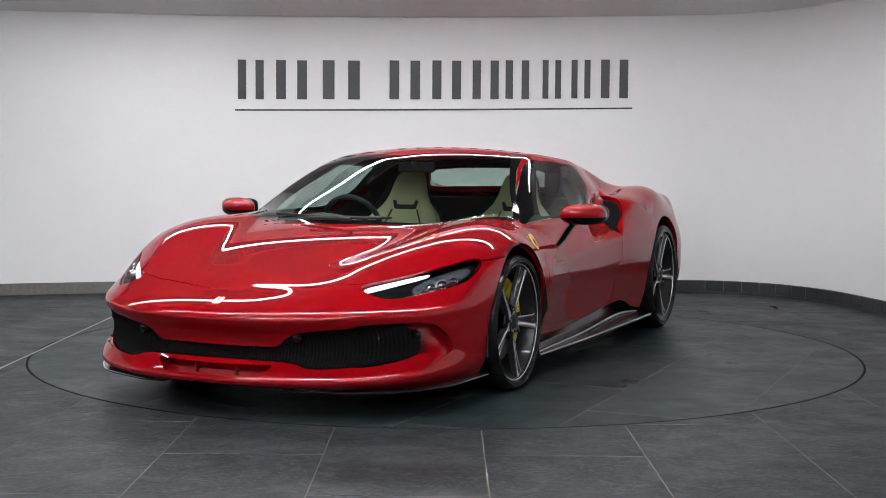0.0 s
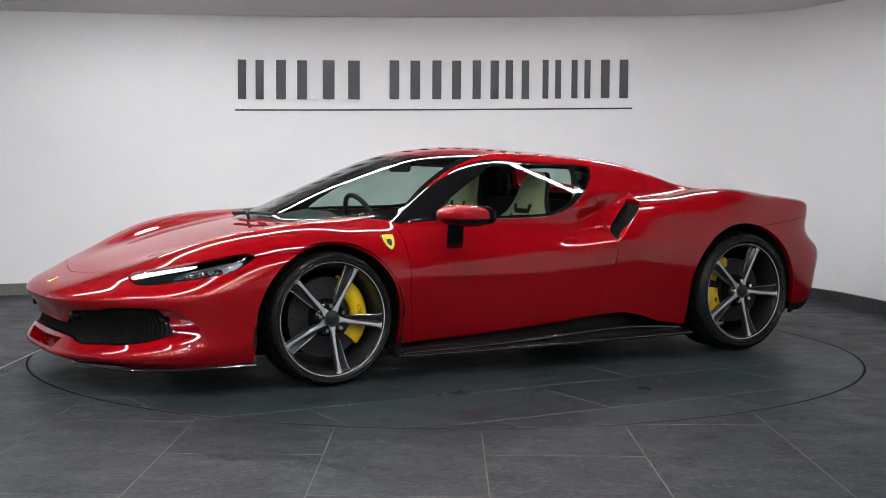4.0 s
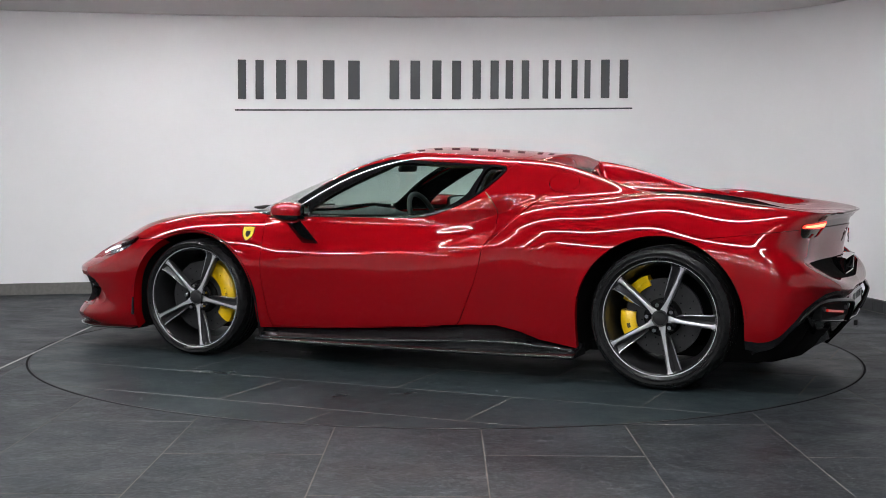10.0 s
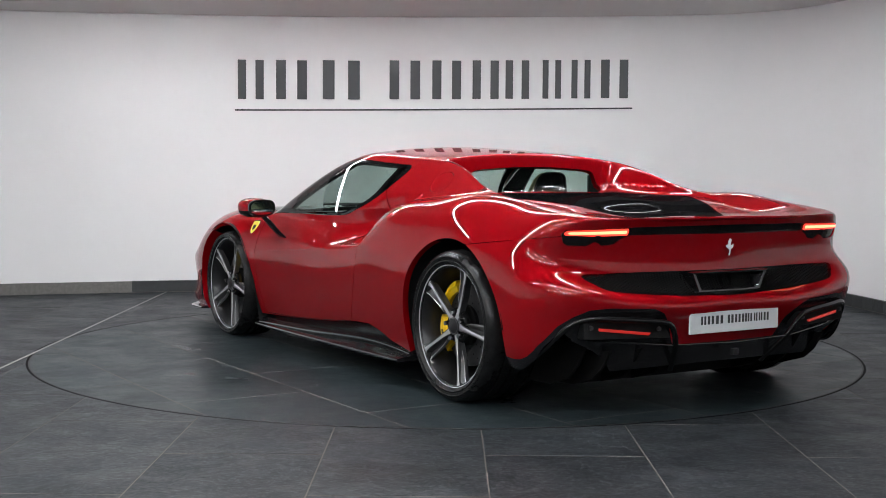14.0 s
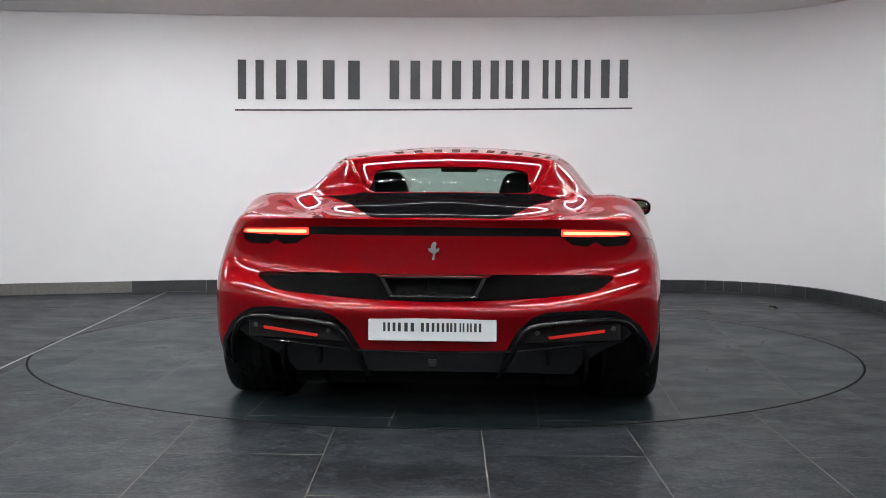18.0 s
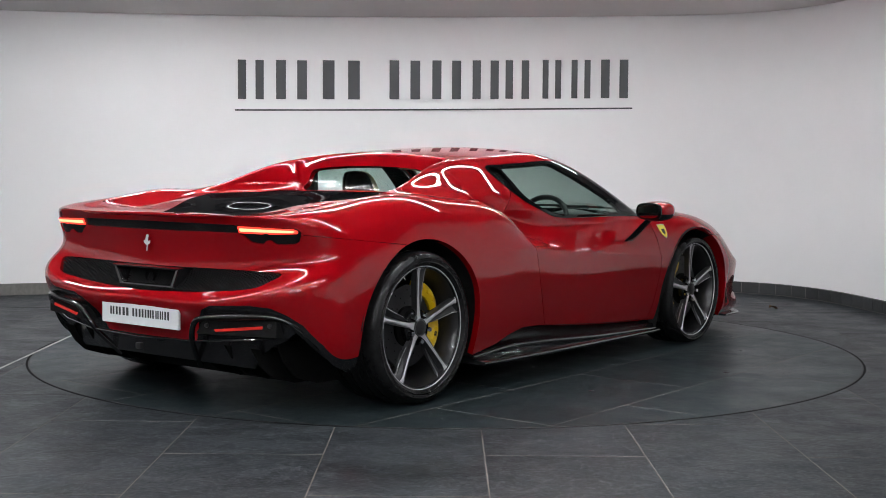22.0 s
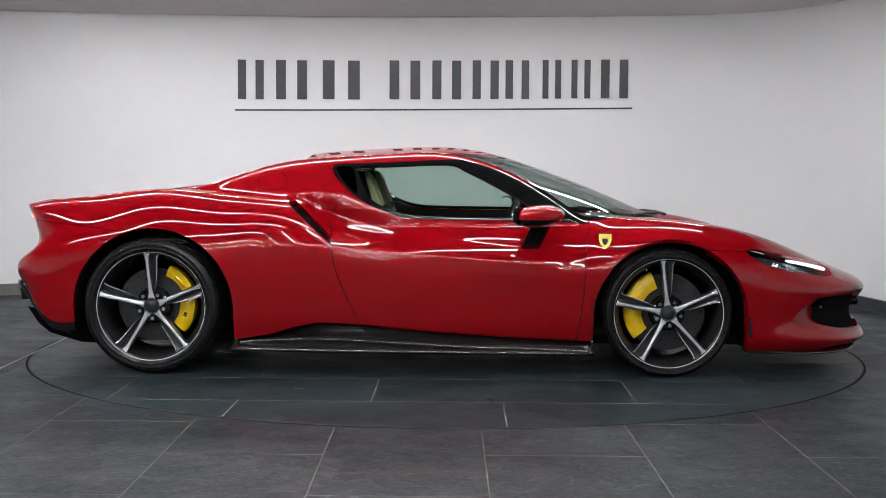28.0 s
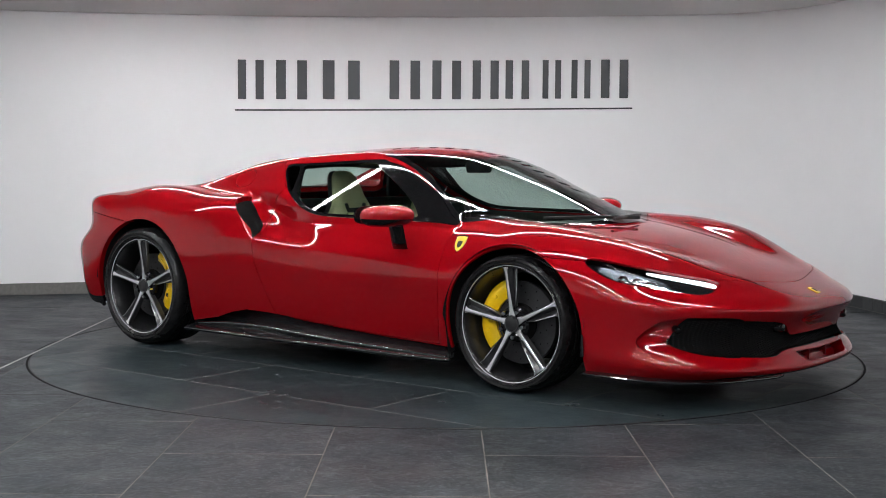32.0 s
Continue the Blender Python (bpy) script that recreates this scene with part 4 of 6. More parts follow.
grille_zone = curve([(-.2, .297), (0, .297), (.20, .300), (.290, .304), (.345, .345), (.425, .370), (.61, .386), (.745, .392), (.790, .368), (.822, .292), (.790, .262), (.705, .237), (.53, .219), (.43, .220), (.33, .241), (0, .243), (-.2, .243)], 5)
grille, bumper = sk.cut(bumper, grille_zone, "yz", ahead)
pocket_zone = curve([(.60, .388), (.742, .402), (.838, .396), (.872, .360), (.891, .292), (.878, .252), (.835, .234), (.72, .232), (.60, .226), (.60, .30)], 4)
pocket, bumper = sk.cut(bumper, pocket_zone, "yz", ahead)
duct_zone = np.array([(-.2, .216), (.285, .228), (.235, .178), (-.2, .172)])
duct, bumper = sk.cut(bumper, duct_zone, "yz", ahead)
clam_zone = np.array([(3, .05), (3, 1.2), (.915, 1.2)] + [tuple(p) for p in door_line[:7]] + [(.84, .05)])
bonnet, rest = sk.panel(rest, clam_zone, "xz", None, 0.002)

# tail
behind = lambda P: P[:, 0] < -1.6
lower_zone = np.array([(.97, .212), (.930, .232), (.902, .322), (.850, .405), (.800, .446), (.745, .474), (.66, .481), (.46, .472), (.405, .450), (.345, .392), (.298, .304), (.10, .302), (-.2, .302), (-.2, 0), (.97, 0)])
lower, rest = sk.cut(rest, lower_zone, "yz", behind)
mesh_zone = curve([(-.2, .614), (0, .614), (.3, .614), (.60, .613), (.735, .610), (.700, .575), (.644, .549), (.50, .531), (.33, .518), (.15, .511), (0, .508), (-.2, .511)], 4)
mesh_band, rest = sk.cut(rest, mesh_zone, "yz", behind)
light_zone = np.array([(.512, .804), (.80, .797), (.814, .780), (.802, .745), (.78, .732), (.70, .728), (.672, .745), (.655, .745), (.632, .728), (.575, .733), (.545, .755), (.512, .770)])
lamp_faces, rest = sk.panel(rest, light_zone, "yz", behind, 0.001)
bar_zone = np.array([(-.2, .813), (.512, .806), (.512, .770), (-.2, .773)])
bar_faces, rest = sk.cut(rest, bar_zone, "yz", behind)
rear_bumper, rest = sk.shut(rest, lambda V: np.where(V[:, 0] < -1.385, .715 - .112 * (V[:, 0] + 1.42) - V[:, 2], -1.0), 0.0013)

# rear window and engine cover
rear_win_zone = curve([(-.597, -.1), (-.597, 0), (-.597, .25), (-.599, .380), (-.615, .400), (-.652, .405), (-.662, .20), (-.662, 0), (-.662, -.1)], 4)
rear_win, rest = sk.cut(rest, rear_win_zone, "xy", lambda P: P[:, 2] > .8)
cover_zone = curve([(-.672, -.1), (-.672, 0), (-.672, .38), (-.71, .425), (-.85, .472), (-1.00, .520), (-1.11, .562), (-1.165, .562), (-1.30, .495), (-1.45, .420), (-1.60, .345), (-1.715, .285), (-1.740, .23), (-1.748, 0), (-1.748, -.1)], 5)
cover, rest = sk.panel(rest, cover_zone, "xy", lambda P: P[:, 2] > .75, 0.002)
roof_zone = np.array([(-.478, 2), (-.478, 1.10), (-.450, 1.068), (-.402, 1.005), (-.357, .952), (-.318, .915), (-.25, .86), (1.2, .86), (1.2, 2)])
roof, rest = sk.panel(rest, roof_zone, "xz", lambda P: P[:, 2] > .88, 0.0015)
fuel_zone = [(-.730 + .077 * math.cos(a * math.tau / 40), .975 + .050 * math.sin(a * math.tau / 40)) for a in range(40)]
fuel, rest = sk.panel(rest, np.array(fuel_zone), "xz", lambda P: P[:, 1] > .578, 0.0013)
# the side glass bows in one even sweep
for pane in (side_glass, quarter_glass):
    used = np.unique(np.fromiter(itertools.chain.from_iterable(pane), int))
    x, z = sk.V[used, 0], sk.V[used, 2]
    fit = np.linalg.lstsq(np.stack([x * 0 + 1, x, z, x * x, x * z, z * z], 1), sk.V[used, 1], rcond=None)[0]
    y = fit @ np.stack([x * 0 + 1, x, z, x * x, x * z, z * z])
    sk.V[used, 1] = y
    across = np.stack([-(fit[1] + 2 * fit[3] * x + fit[4] * z), x * 0 + 1, -(fit[2] + fit[4] * x + 2 * fit[5] * z)], 1)
    sk.N[used] = across / np.linalg.norm(across, axis=1, keepdims=True)

sk.whole("bonnet", bonnet, PAINT, car, "glossy red clamshell bonnet and front wings")
sk.whole("front_bumper", bumper, PAINT, car, "glossy red front bumper", flange=.062)
sk.whole("rear_bumper", rear_bumper, PAINT, car, "glossy red rear bumper", flange=.03)
sk.whole("rear_body", rest, PAINT, car, "glossy red rear wings and buttresses", flange=.03)
inner = [f for f in rest if -.72 < sk.V[f[0], 0] < -.15 and sk.V[f[0], 2] > .66]
sk.whole("cabin_side_trim", inner, ALCANTARA, car, "dark trim inside the cabin", flange=0, shift=-.03)
sk.whole("headliner", roof, ALCANTARA, car, "dark headliner", flange=0, shift=-.022)
sk.whole("roof", roof, PAINT, car, "glossy red roof")
doors = sk.both("door", door, PAINT, car, "glossy red door")
for d, s in zip(doors, (1, -1)):
    sk.sheet("door_handle", handle, PAINT, d, "flush red door handle", side=s, flange=.008)
    sk.sheet("door_card", door, DARKLEATHER, d, "dark leather door card", flange=0, side=s, shift=-.06)
sk.both("fuel_flap", fuel, PAINT, car, "round red flap")
sk.whole("windscreen", screen_glass, GLASS, car, "clear raked windscreen", flange=.004)
sk.whole("windscreen_surround", pillar, BLACK, car, "gloss black pillars and screen edge")
sk.both("window_frame", frame_faces, BLACK, car, "gloss black window frame", flange=.02)
sk.both("side_window", side_glass, GLASS, car, "tinted side window", flange=.004)
sk.both("quarter_window", quarter_glass, GLASSD, car, "small dark quarter window", flange=.004)
sk.whole("rear_window", rear_win, GLASS, car, "small upright rear window", flange=.004)
sk.whole("engine_cover", cover, COVER, car, "dark glass engine cover")
sk.both("side_intake", intake, INTAKE, car, "black side air intake", flange=.0, shift=-.028)
sk.both("grille_pocket", pocket, PAINT, car, "recessed red pocket round the grille end", flange=.03, shift=lambda V: -.014 - .046 * step(.235, .375, V[:, 2]))
sk.whole("grille_backing", grille, LINER, car, "dark grille recess", flange=0, shift=-.05)
sk.whole("duct_backing", duct, DUCTRED, car, "dark red centre duct", flange=0, shift=-.06)
sk.whole("tail_mesh_backing", mesh_band, LINER, car, "black mesh tail vent", flange=0, shift=-.03)
edge_z = np.interp(sk.V[:, 1], [.56, .62, .70, .77, .835, .885, .912], [.18, .255, .305, .335, .385, .315, .20])
_, lower = sk.split(lower, np.where(sk.V[:, 1] > .56, edge_z - sk.V[:, 2] + 1e-5, -1.0))
sk.whole("diffuser_panel", lower, CARBON, car, "black carbon rear lower bumper", flange=.02)
sk.whole("tail_bar", bar_faces, BLACK, car, "gloss black bar between the tail lights", flange=.02, shift=-.006)

# ---- wheels ----
SPOKE_N = 5


def wheel(radius, width, axle, side, out_y, turn):
    """One wheel: rim barrel with its tyre, lip, spokes, cap and nuts; the outer face looks along +y before it is turned."""
    rr = .272
    hw = width / 2
    lip = rr + .006
    rim = part("wheel", lathe([(rr - .004, hw - .012), (rr - .012, hw - .03), (rr - .030, hw - .075), (rr - .034, -hw + .03), (rr, -hw + .01), (rr + .006, -hw + .01), (rr - .020, -hw + .04), (rr - .018, hw - .06), (rr + .004, hw - .02)], "y", 72), BARREL, car, "gunmetal five-spoke alloy wheel")
    rim.matrix_basis = pose(axle, side * (out_y - hw), radius, 0, 0, 0 if side > 0 else 180)
    part("rim_lip", lathe([(lip - .008, hw - .014), (lip - .006, hw - .007), (lip, hw - .006), (lip + .003, hw - .012), (lip - .004, hw - .02), (lip - .008, hw - .014)], "y", 80), ALLOY, rim, "bright machined rim lip")
    tw = width * .5 + .006
    h = radius - rr
    prof = [(rr - .008, hw - .016), (rr + .006, hw - .004), (rr + .24 * h, tw - .003), (rr + .27 * h, tw - .0005), (rr + .32 * h, tw - .0005), (rr + .35 * h, tw - .002), (rr + .52 * h, tw - .0005), (rr + .54 * h, tw + .0015), (rr + .58 * h, tw + .0015), (rr + .61 * h, tw - .001), (rr + .72 * h, tw - .004), (radius - .008, tw - .016), (radius - .002, tw - .034), (radius, tw - .06)]
    groove = [(radius, tw - .06)]
    for k in range(4):
        c = (tw - .08) - (2 * tw - .16) * k / 3
        groove += [(radius, c + .006), (radius - .006, c + .005), (radius - .006, c - .005), (radius, c - .006)]
    full = prof[:-1] + groove + [(r, -a) for r, a in prof[::-1]]
    tyre = part("tyre", lathe(full, "y", 96), RUBBER, rim, "black low-profile tyre")
    V, F = [], []
    for k in range(56):
        for e in (-1, 1):
            rows = []
            for f in (0, 1):
                ya = e * (tw - .018 - .062 * f)
                a = math.tau * (k + .5 * (e > 0)) / 56 + .05 * f
                for da, dr in ((-.007, .0012), (.007, .0012)):
                    r = radius + dr - (.010 if f == 0 else 0)
                    rows.append((r * math.cos(a + da), ya, r * math.sin(a + da)))
            b = len(V)
            V += rows
            F.append((b, b + 1, b + 3, b + 2))
    tagged(add("tread_slots", V, F, LINER, tyre, "dark tread slots", smooth=False), kind="stuff")
    y0 = hw - .016
    for k in range(SPOKE_N):
        a = radians(turn + 72 * k) if side > 0 else radians(180 - turn - 72 * k)
        M = Matrix.Rotation(-a, 4, "Y")
        bm = bmesh.new()
        st = [(.030, .0180, -.016), (.046, .0160, -.014), (.062, .0118, -.013), (.082, .0092, -.012), (.12, .0074, -.010), (.17, .0064, -.006), (.215, .0062, -.002), (.242, .0072, .000), (.256, .0105, .002), (.265, .018, .003), (.272, .032, .003)]
        rows = []
        for r, w, d in st:
            rows.append([bm.verts.new((r, y0 + d - .0022, w)), bm.verts.new((r, y0 + d, side * w * .3)), bm.verts.new((r, y0 + d - .0022, -w)), bm.verts.new((r, y0 + d - .016, -w - .003)), bm.verts.new((r, y0 + d - .016, w + .003))])
        for A, B in zip(rows, rows[1:]):
            for j in range(5):
                bm.faces.new((A[j], A[(j + 1) % 5], B[(j + 1) % 5], B[j]))
        bm.faces.new(rows[0])
        bm.faces.new(rows[-1][::-1])
        bmesh.ops.recalc_face_normals(bm, faces=bm.faces)
        bm.transform(M)
        ob = part("spoke", bm, ALLOY, rim, "machined bright spoke face with dark sides", angle=12)
        ob.data.materials.append(GUNMETAL)
        for p in ob.data.polygons:
            p.material_index = 0 if p.normal.y > .8 else 1
        # dark hollow blade beside the bright face
        bm = bmesh.new()
        s = -side
        rows = []
        for r, w, d in ((.055, .012, -.032), (.10, .026, -.030), (.15, .034, -.030), (.20, .040, -.026), (.24, .046, -.020), (.268, .058, -.014)):
            prof2 = [(-.012, d + .018), (.006, d + .014), (.45 * w, d - .006), (w, d + .010), (w + .004, d - .006), (.4 * w, d - .022), (-.012, d - .012)]
            rows.append([bm.verts.new((r, y0 + e, s * z)) for z, e in prof2])
        for A, B in zip(rows, rows[1:]):
            for j in range(7):
                bm.faces.new((A[j], A[(j + 1) % 7], B[(j + 1) % 7], B[j]))
        bm.faces.new(rows[0])
        bm.faces.new(rows[-1][::-1])
        bmesh.ops.recalc_face_normals(bm, faces=bm.faces)
        bm.transform(M)
        part("spoke_back", bm, BLADE, rim, "dark hollow spoke side", angle=30)
        # thin bright edge on the far side of the hollow
        ed = [(.11, .030, -.020), (.16, .038, -.019), (.20, .044, -.015), (.24, .050, -.009), (.270, .064, -.003)]
        bm = tube([(r, y0 + d, s * z) for r, z, d in ed], [.0012, .0016, .0019, .0022, .0026], 6)
        bm.transform(M)
        part("spoke_edge", bm, ALLOY, rim, "thin bright spoke edge")
        # nut between two spokes
        an = a + radians(36)
        bm = bmesh.new()
        bmesh.ops.create_cone(bm, cap_ends=True, segments=6, radius1=.0115, radius2=.0100, depth=.020)
        bmesh.ops.rotate(bm, cent=(0, 0, 0), matrix=Matrix.Rotation(radians(-90), 3, "X"), verts=bm.verts)
        bmesh.ops.translate(bm, vec=(.063 * math.cos(an), y0 - .009, .063 * math.sin(an)), verts=bm.verts)
        part("wheel_nut", bm, CHROME, rim, "steel wheel nut", smooth=False)
    bm = tube([(.262, y0 - .020, 0), (.252, y0 - .014, 0), (.240, y0 - .012, 0)], [.0032, .0032, .004], 8)
    bm.transform(Matrix.Rotation(radians(turn + 200), 4, "Y"))
    part("valve", bm, CHROME, rim, "small bright tyre valve")
    part("hub", lathe([(0, y0 - .05), (.084, y0 - .05), (.082, y0 - .030), (.072, y0 - .021), (.0, y0 - .019)], "y", 40), BLACK, rim, "gloss black hub")
    part("centre_cap", lathe([(0, y0 + .001), (.026, y0 - .0005), (.033, y0 - .005), (.034, y0 - .026), (0, y0 - .026)], "y", 32), PLASTIC, rim, "dark round centre cap")
    part("cap_ring", lathe([(.0345, y0 - .005), (.0385, y0 - .004), (.041, y0 - .008), (.0345, y0 - .016), (.0345, y0 - .005)], "y", 40), GUNMETAL, rim, "dark bright-edged ring round the cap")
    br = .195 if axle > 0 else .185
    disc = part("brake_disc", lathe([(.09, y0 - .085), (br, y0 - .085), (br, y0 - .115), (.09, y0 - .115), (.09, y0 - .085)], "y", 64), DISC, rim, "drilled grey brake disc")
    V, F = [], []
    for k in range(36):
        rr2, a = br - .022 - .028 * (k % 3), math.tau * k / 36
        b = len(V)
        V += [(rr2 * math.cos(a) + .0038 * math.cos(q * math.pi / 3), y0 - .0846, rr2 * math.sin(a) + .0038 * math.sin(q * math.pi / 3)) for q in range(6)]
        F.append(tuple(range(b + 5, b - 1, -1)))
    tagged(add("drill_holes", V, F, INTAKE, disc, "dark drilled holes", smooth=False), kind="stuff")
    part("disc_bell", lathe([(0, y0 - .060), (.080, y0 - .060), (.092, y0 - .070), (.092, y0 - .1), (0, y0 - .1)], "y", 48), INTAKE, rim, "black disc bell")
    return rim


def caliper(rim_y, axle, radius, side, mid_deg, span, r0, r1, name="brake_caliper"):
    """A curved block that grips the disc; it stands still beside the wheel."""
    bm = bmesh.new()
    n, rows = 14, []
    for k in range(n + 1):
        f = k / n
        a = radians(mid_deg + span * (f - .5))
        e = 1 - .30 * abs(2 * f - 1) ** 3
        w = .026 * (1 - .35 * abs(2 * f - 1) ** 2)
        sec = [(r0 + .012, -.05), (r0 + .004, w * .6), (r0 + .016 + (1 - e) * .05, w), ((r0 + r1) / 2, w + .006), (r1 - .014, w), (r1 * (.97 + .03 * e), w * .5), (r1 * (.97 + .03 * e), -.05)]
        rows.append([bm.verts.new((r * math.cos(a), y, r * math.sin(a))) for r, y in sec])
    for A, B in zip(rows, rows[1:]):
        for j in range(7):
            bm.faces.new((A[j], A[(j + 1) % 7], B[(j + 1) % 7], B[j]))
    bm.faces.new(rows[0])
    bm.faces.new(rows[-1][::-1])
    bmesh.ops.recalc_face_normals(bm, faces=bm.faces)
    ob = part(name, bm, YELLOW, car, "bright yellow brake caliper", angle=35)
    M = Matrix.Diagonal((1, side, 1, 1))
    ob.data.transform(Matrix.Translation((axle, side * rim_y, radius)) @ M)
    if side < 0:
        ob.data.flip_normals()
    for f in ((-.27, 0, .27) if span > 60 else (-.18, .18)):
        a = radians(mid_deg + span * f)
        bm = lathe([(0, .0335), (.008, .0335), (.0095, .032), (.010, .026), (0, .026)], "y", 20)
        bm.transform(Matrix.Translation((axle, side * rim_y, radius)) @ M @ Matrix.Translation(((r0 + r1) / 2 * math.cos(a), 0, (r0 + r1) / 2 * math.sin(a))))
        bmesh.ops.recalc_face_normals(bm, faces=bm.faces)
        part("piston_cover", bm, YELLOW, ob, "round yellow piston cover")
    if name == "brake_caliper":
        for f in (-.06, -.03, 0, .03, .06):
            a = radians(mid_deg + span * (f + .02))
            bm = box((.016, .0016, .0035), (0, 0, 0))
            bm.transform(Matrix.Translation((axle, side * rim_y, radius)) @ M @ Matrix.Translation(((r0 + r1) / 2 * math.cos(a), .0326, (r0 + r1) / 2 * math.sin(a))) @ Matrix.Rotation(-a, 4, "Y"))
            bmesh.ops.recalc_face_normals(bm, faces=bm.faces)
            part("caliper_bar", bm, PLASTIC, ob, "plain black bar", smooth=False)
    return ob


FR, RR = .323, .342
WHEELS = ((AX, 1, 118, FR, .245, .948), (AX, -1, 97, FR, .245, .948), (-AX, 1, 114, RR, .305, .962), (-AX, -1, 95, RR, .305, .962))
for ax, sd, turn, r, w, oy in WHEELS:
    wheel(r, w, ax, sd, oy, turn)
    face = oy - .016 - .082
    if ax > 0:
        caliper(face, ax, r, sd, 166, 108, .124, .214)
    else:
        caliper(face, ax, r, sd, -17, 50, .128, .208)
        caliper(face, ax, r, sd, 45, 46, .155, .214, "parking_caliper")

# dark arch liners and the flat underbody
for xc, zc, r in ARCHES:
    for s in (1, -1):
        bm = bmesh.new()
        n, rows = 28, []
        R = r + .012
        for k in range(n + 1):
            a = math.pi * k / n
            x, z = xc + R * math.cos(a), zc + R * math.sin(a)
            rows.append([bm.verts.new((x, s * .955 if k not in (0, n) else s * .93, z)), bm.verts.new((x, s * .50, z))])
        ends = [[bm.verts.new((xc + R * e, s * y, .31 if xc + e < -2 else .13)) for y in (.90, .50)] for e in (1, -1)]
        rows = [ends[0]] + rows + [ends[1]]
        for A, B in zip(rows, rows[1:]):
            bm.faces.new((A[0], A[1], B[1], B[0]))
        bm.faces.new([q[1] for q in rows])
        part("arch_liner", bm, LINER, car, "black wheel arch liner")
part("underbody", box((3.75, 1.22, .05), (.10, 0, .150)), LINER, car, "flat black underbody", smooth=False)


# ---- lamps on the car ----
drl_zone = curve([(2.160, .586), (2.06, .672), (1.945, .760), (1.915, .785), (1.985, .744), (2.088, .671), (2.170, .600)], 4)
for s in (1, -1):
    lamp = sk.sheet("headlight", headlamp, LENS, car, "clear headlight lens over a dark housing", flange=.004, side=s)
    house = sk.sheet("lamp_housing", headlamp, INTAKE, lamp, "dark lamp housing", flange=0, side=s, shift=-.045)
    glowing, _ = sk.cut(headlamp, drl_zone, "xy")
    sk.sheet("running_light", glowing, DRL, lamp, "white running light blade", flange=.01, side=s, shift=-.012)
    inner_zone = curve([(2.015, .748), (1.90, .800), (1.76, .884), (1.76, .904), (1.850, .876), (1.985, .802), (2.040, .766)], 4)
    reflector, _ = sk.cut(headlamp, inner_zone, "xy")
    sk.sheet("reflector_bowl", reflector, LAMPGREY, lamp, "grey reflector bowl", flange=.012, side=s, shift=-.030)
    for x, y, z, r in ((1.955, .792, .545, .020), (1.905, .822, .556, .020), (1.850, .852, .572, .016)):
        bm = lathe([(0, .004), (r * .7, .001), (r * .85, .008), (r, .012), (r * 1.15, .010), (r * 1.15, -.02), (0, -.02)], "y", 24)
        bm.transform(Matrix.Translation((x, s * y, z - .018)) @ Matrix.Rotation(radians(-62 if s > 0 else -118), 4, "Z"))
        part("projector", bm, CHROME, lamp, "small bright projector lens")
    for dx, dz in ((0, 0), (-.10, .028)):
        part("lamp_trim", tube([(2.125 + dx, s * (.712 - dx * .62), .490 + dz), (2.055 + dx, s * (.760 - dx * .62), .506 + dz), (1.965 + dx, s * (.812 - dx * .55), .522 + dz)], .0045), CHROME, lamp, "thin bright trim")
    tail = sk.sheet("tail_light", lamp_faces, BLACK, car, "dark tail light housing", flange=.02, side=s, shift=-.005)
    strip_zone = np.array([(.520, .800), (.793, .794), (.806, .783), (.800, .776), (.676, .771), (.664, .776), (.648, .771), (.520, .772)])
    glowing, _ = sk.cut(lamp_faces, strip_zone, "yz")
    sk.sheet("light_strip", glowing, TAIL, tail, "glowing red tail light strip", flange=.004, side=s, shift=.001)
    core_zone = np.array([(.528, .793), (.785, .789), (.795, .784), (.785, .780), (.528, .780)])
    glowing, _ = sk.cut(lamp_faces, core_zone, "yz")
    sk.sheet("light_core", glowing, TAILCORE, tail, "bright core of the tail light", flange=.002, side=s, shift=.003)

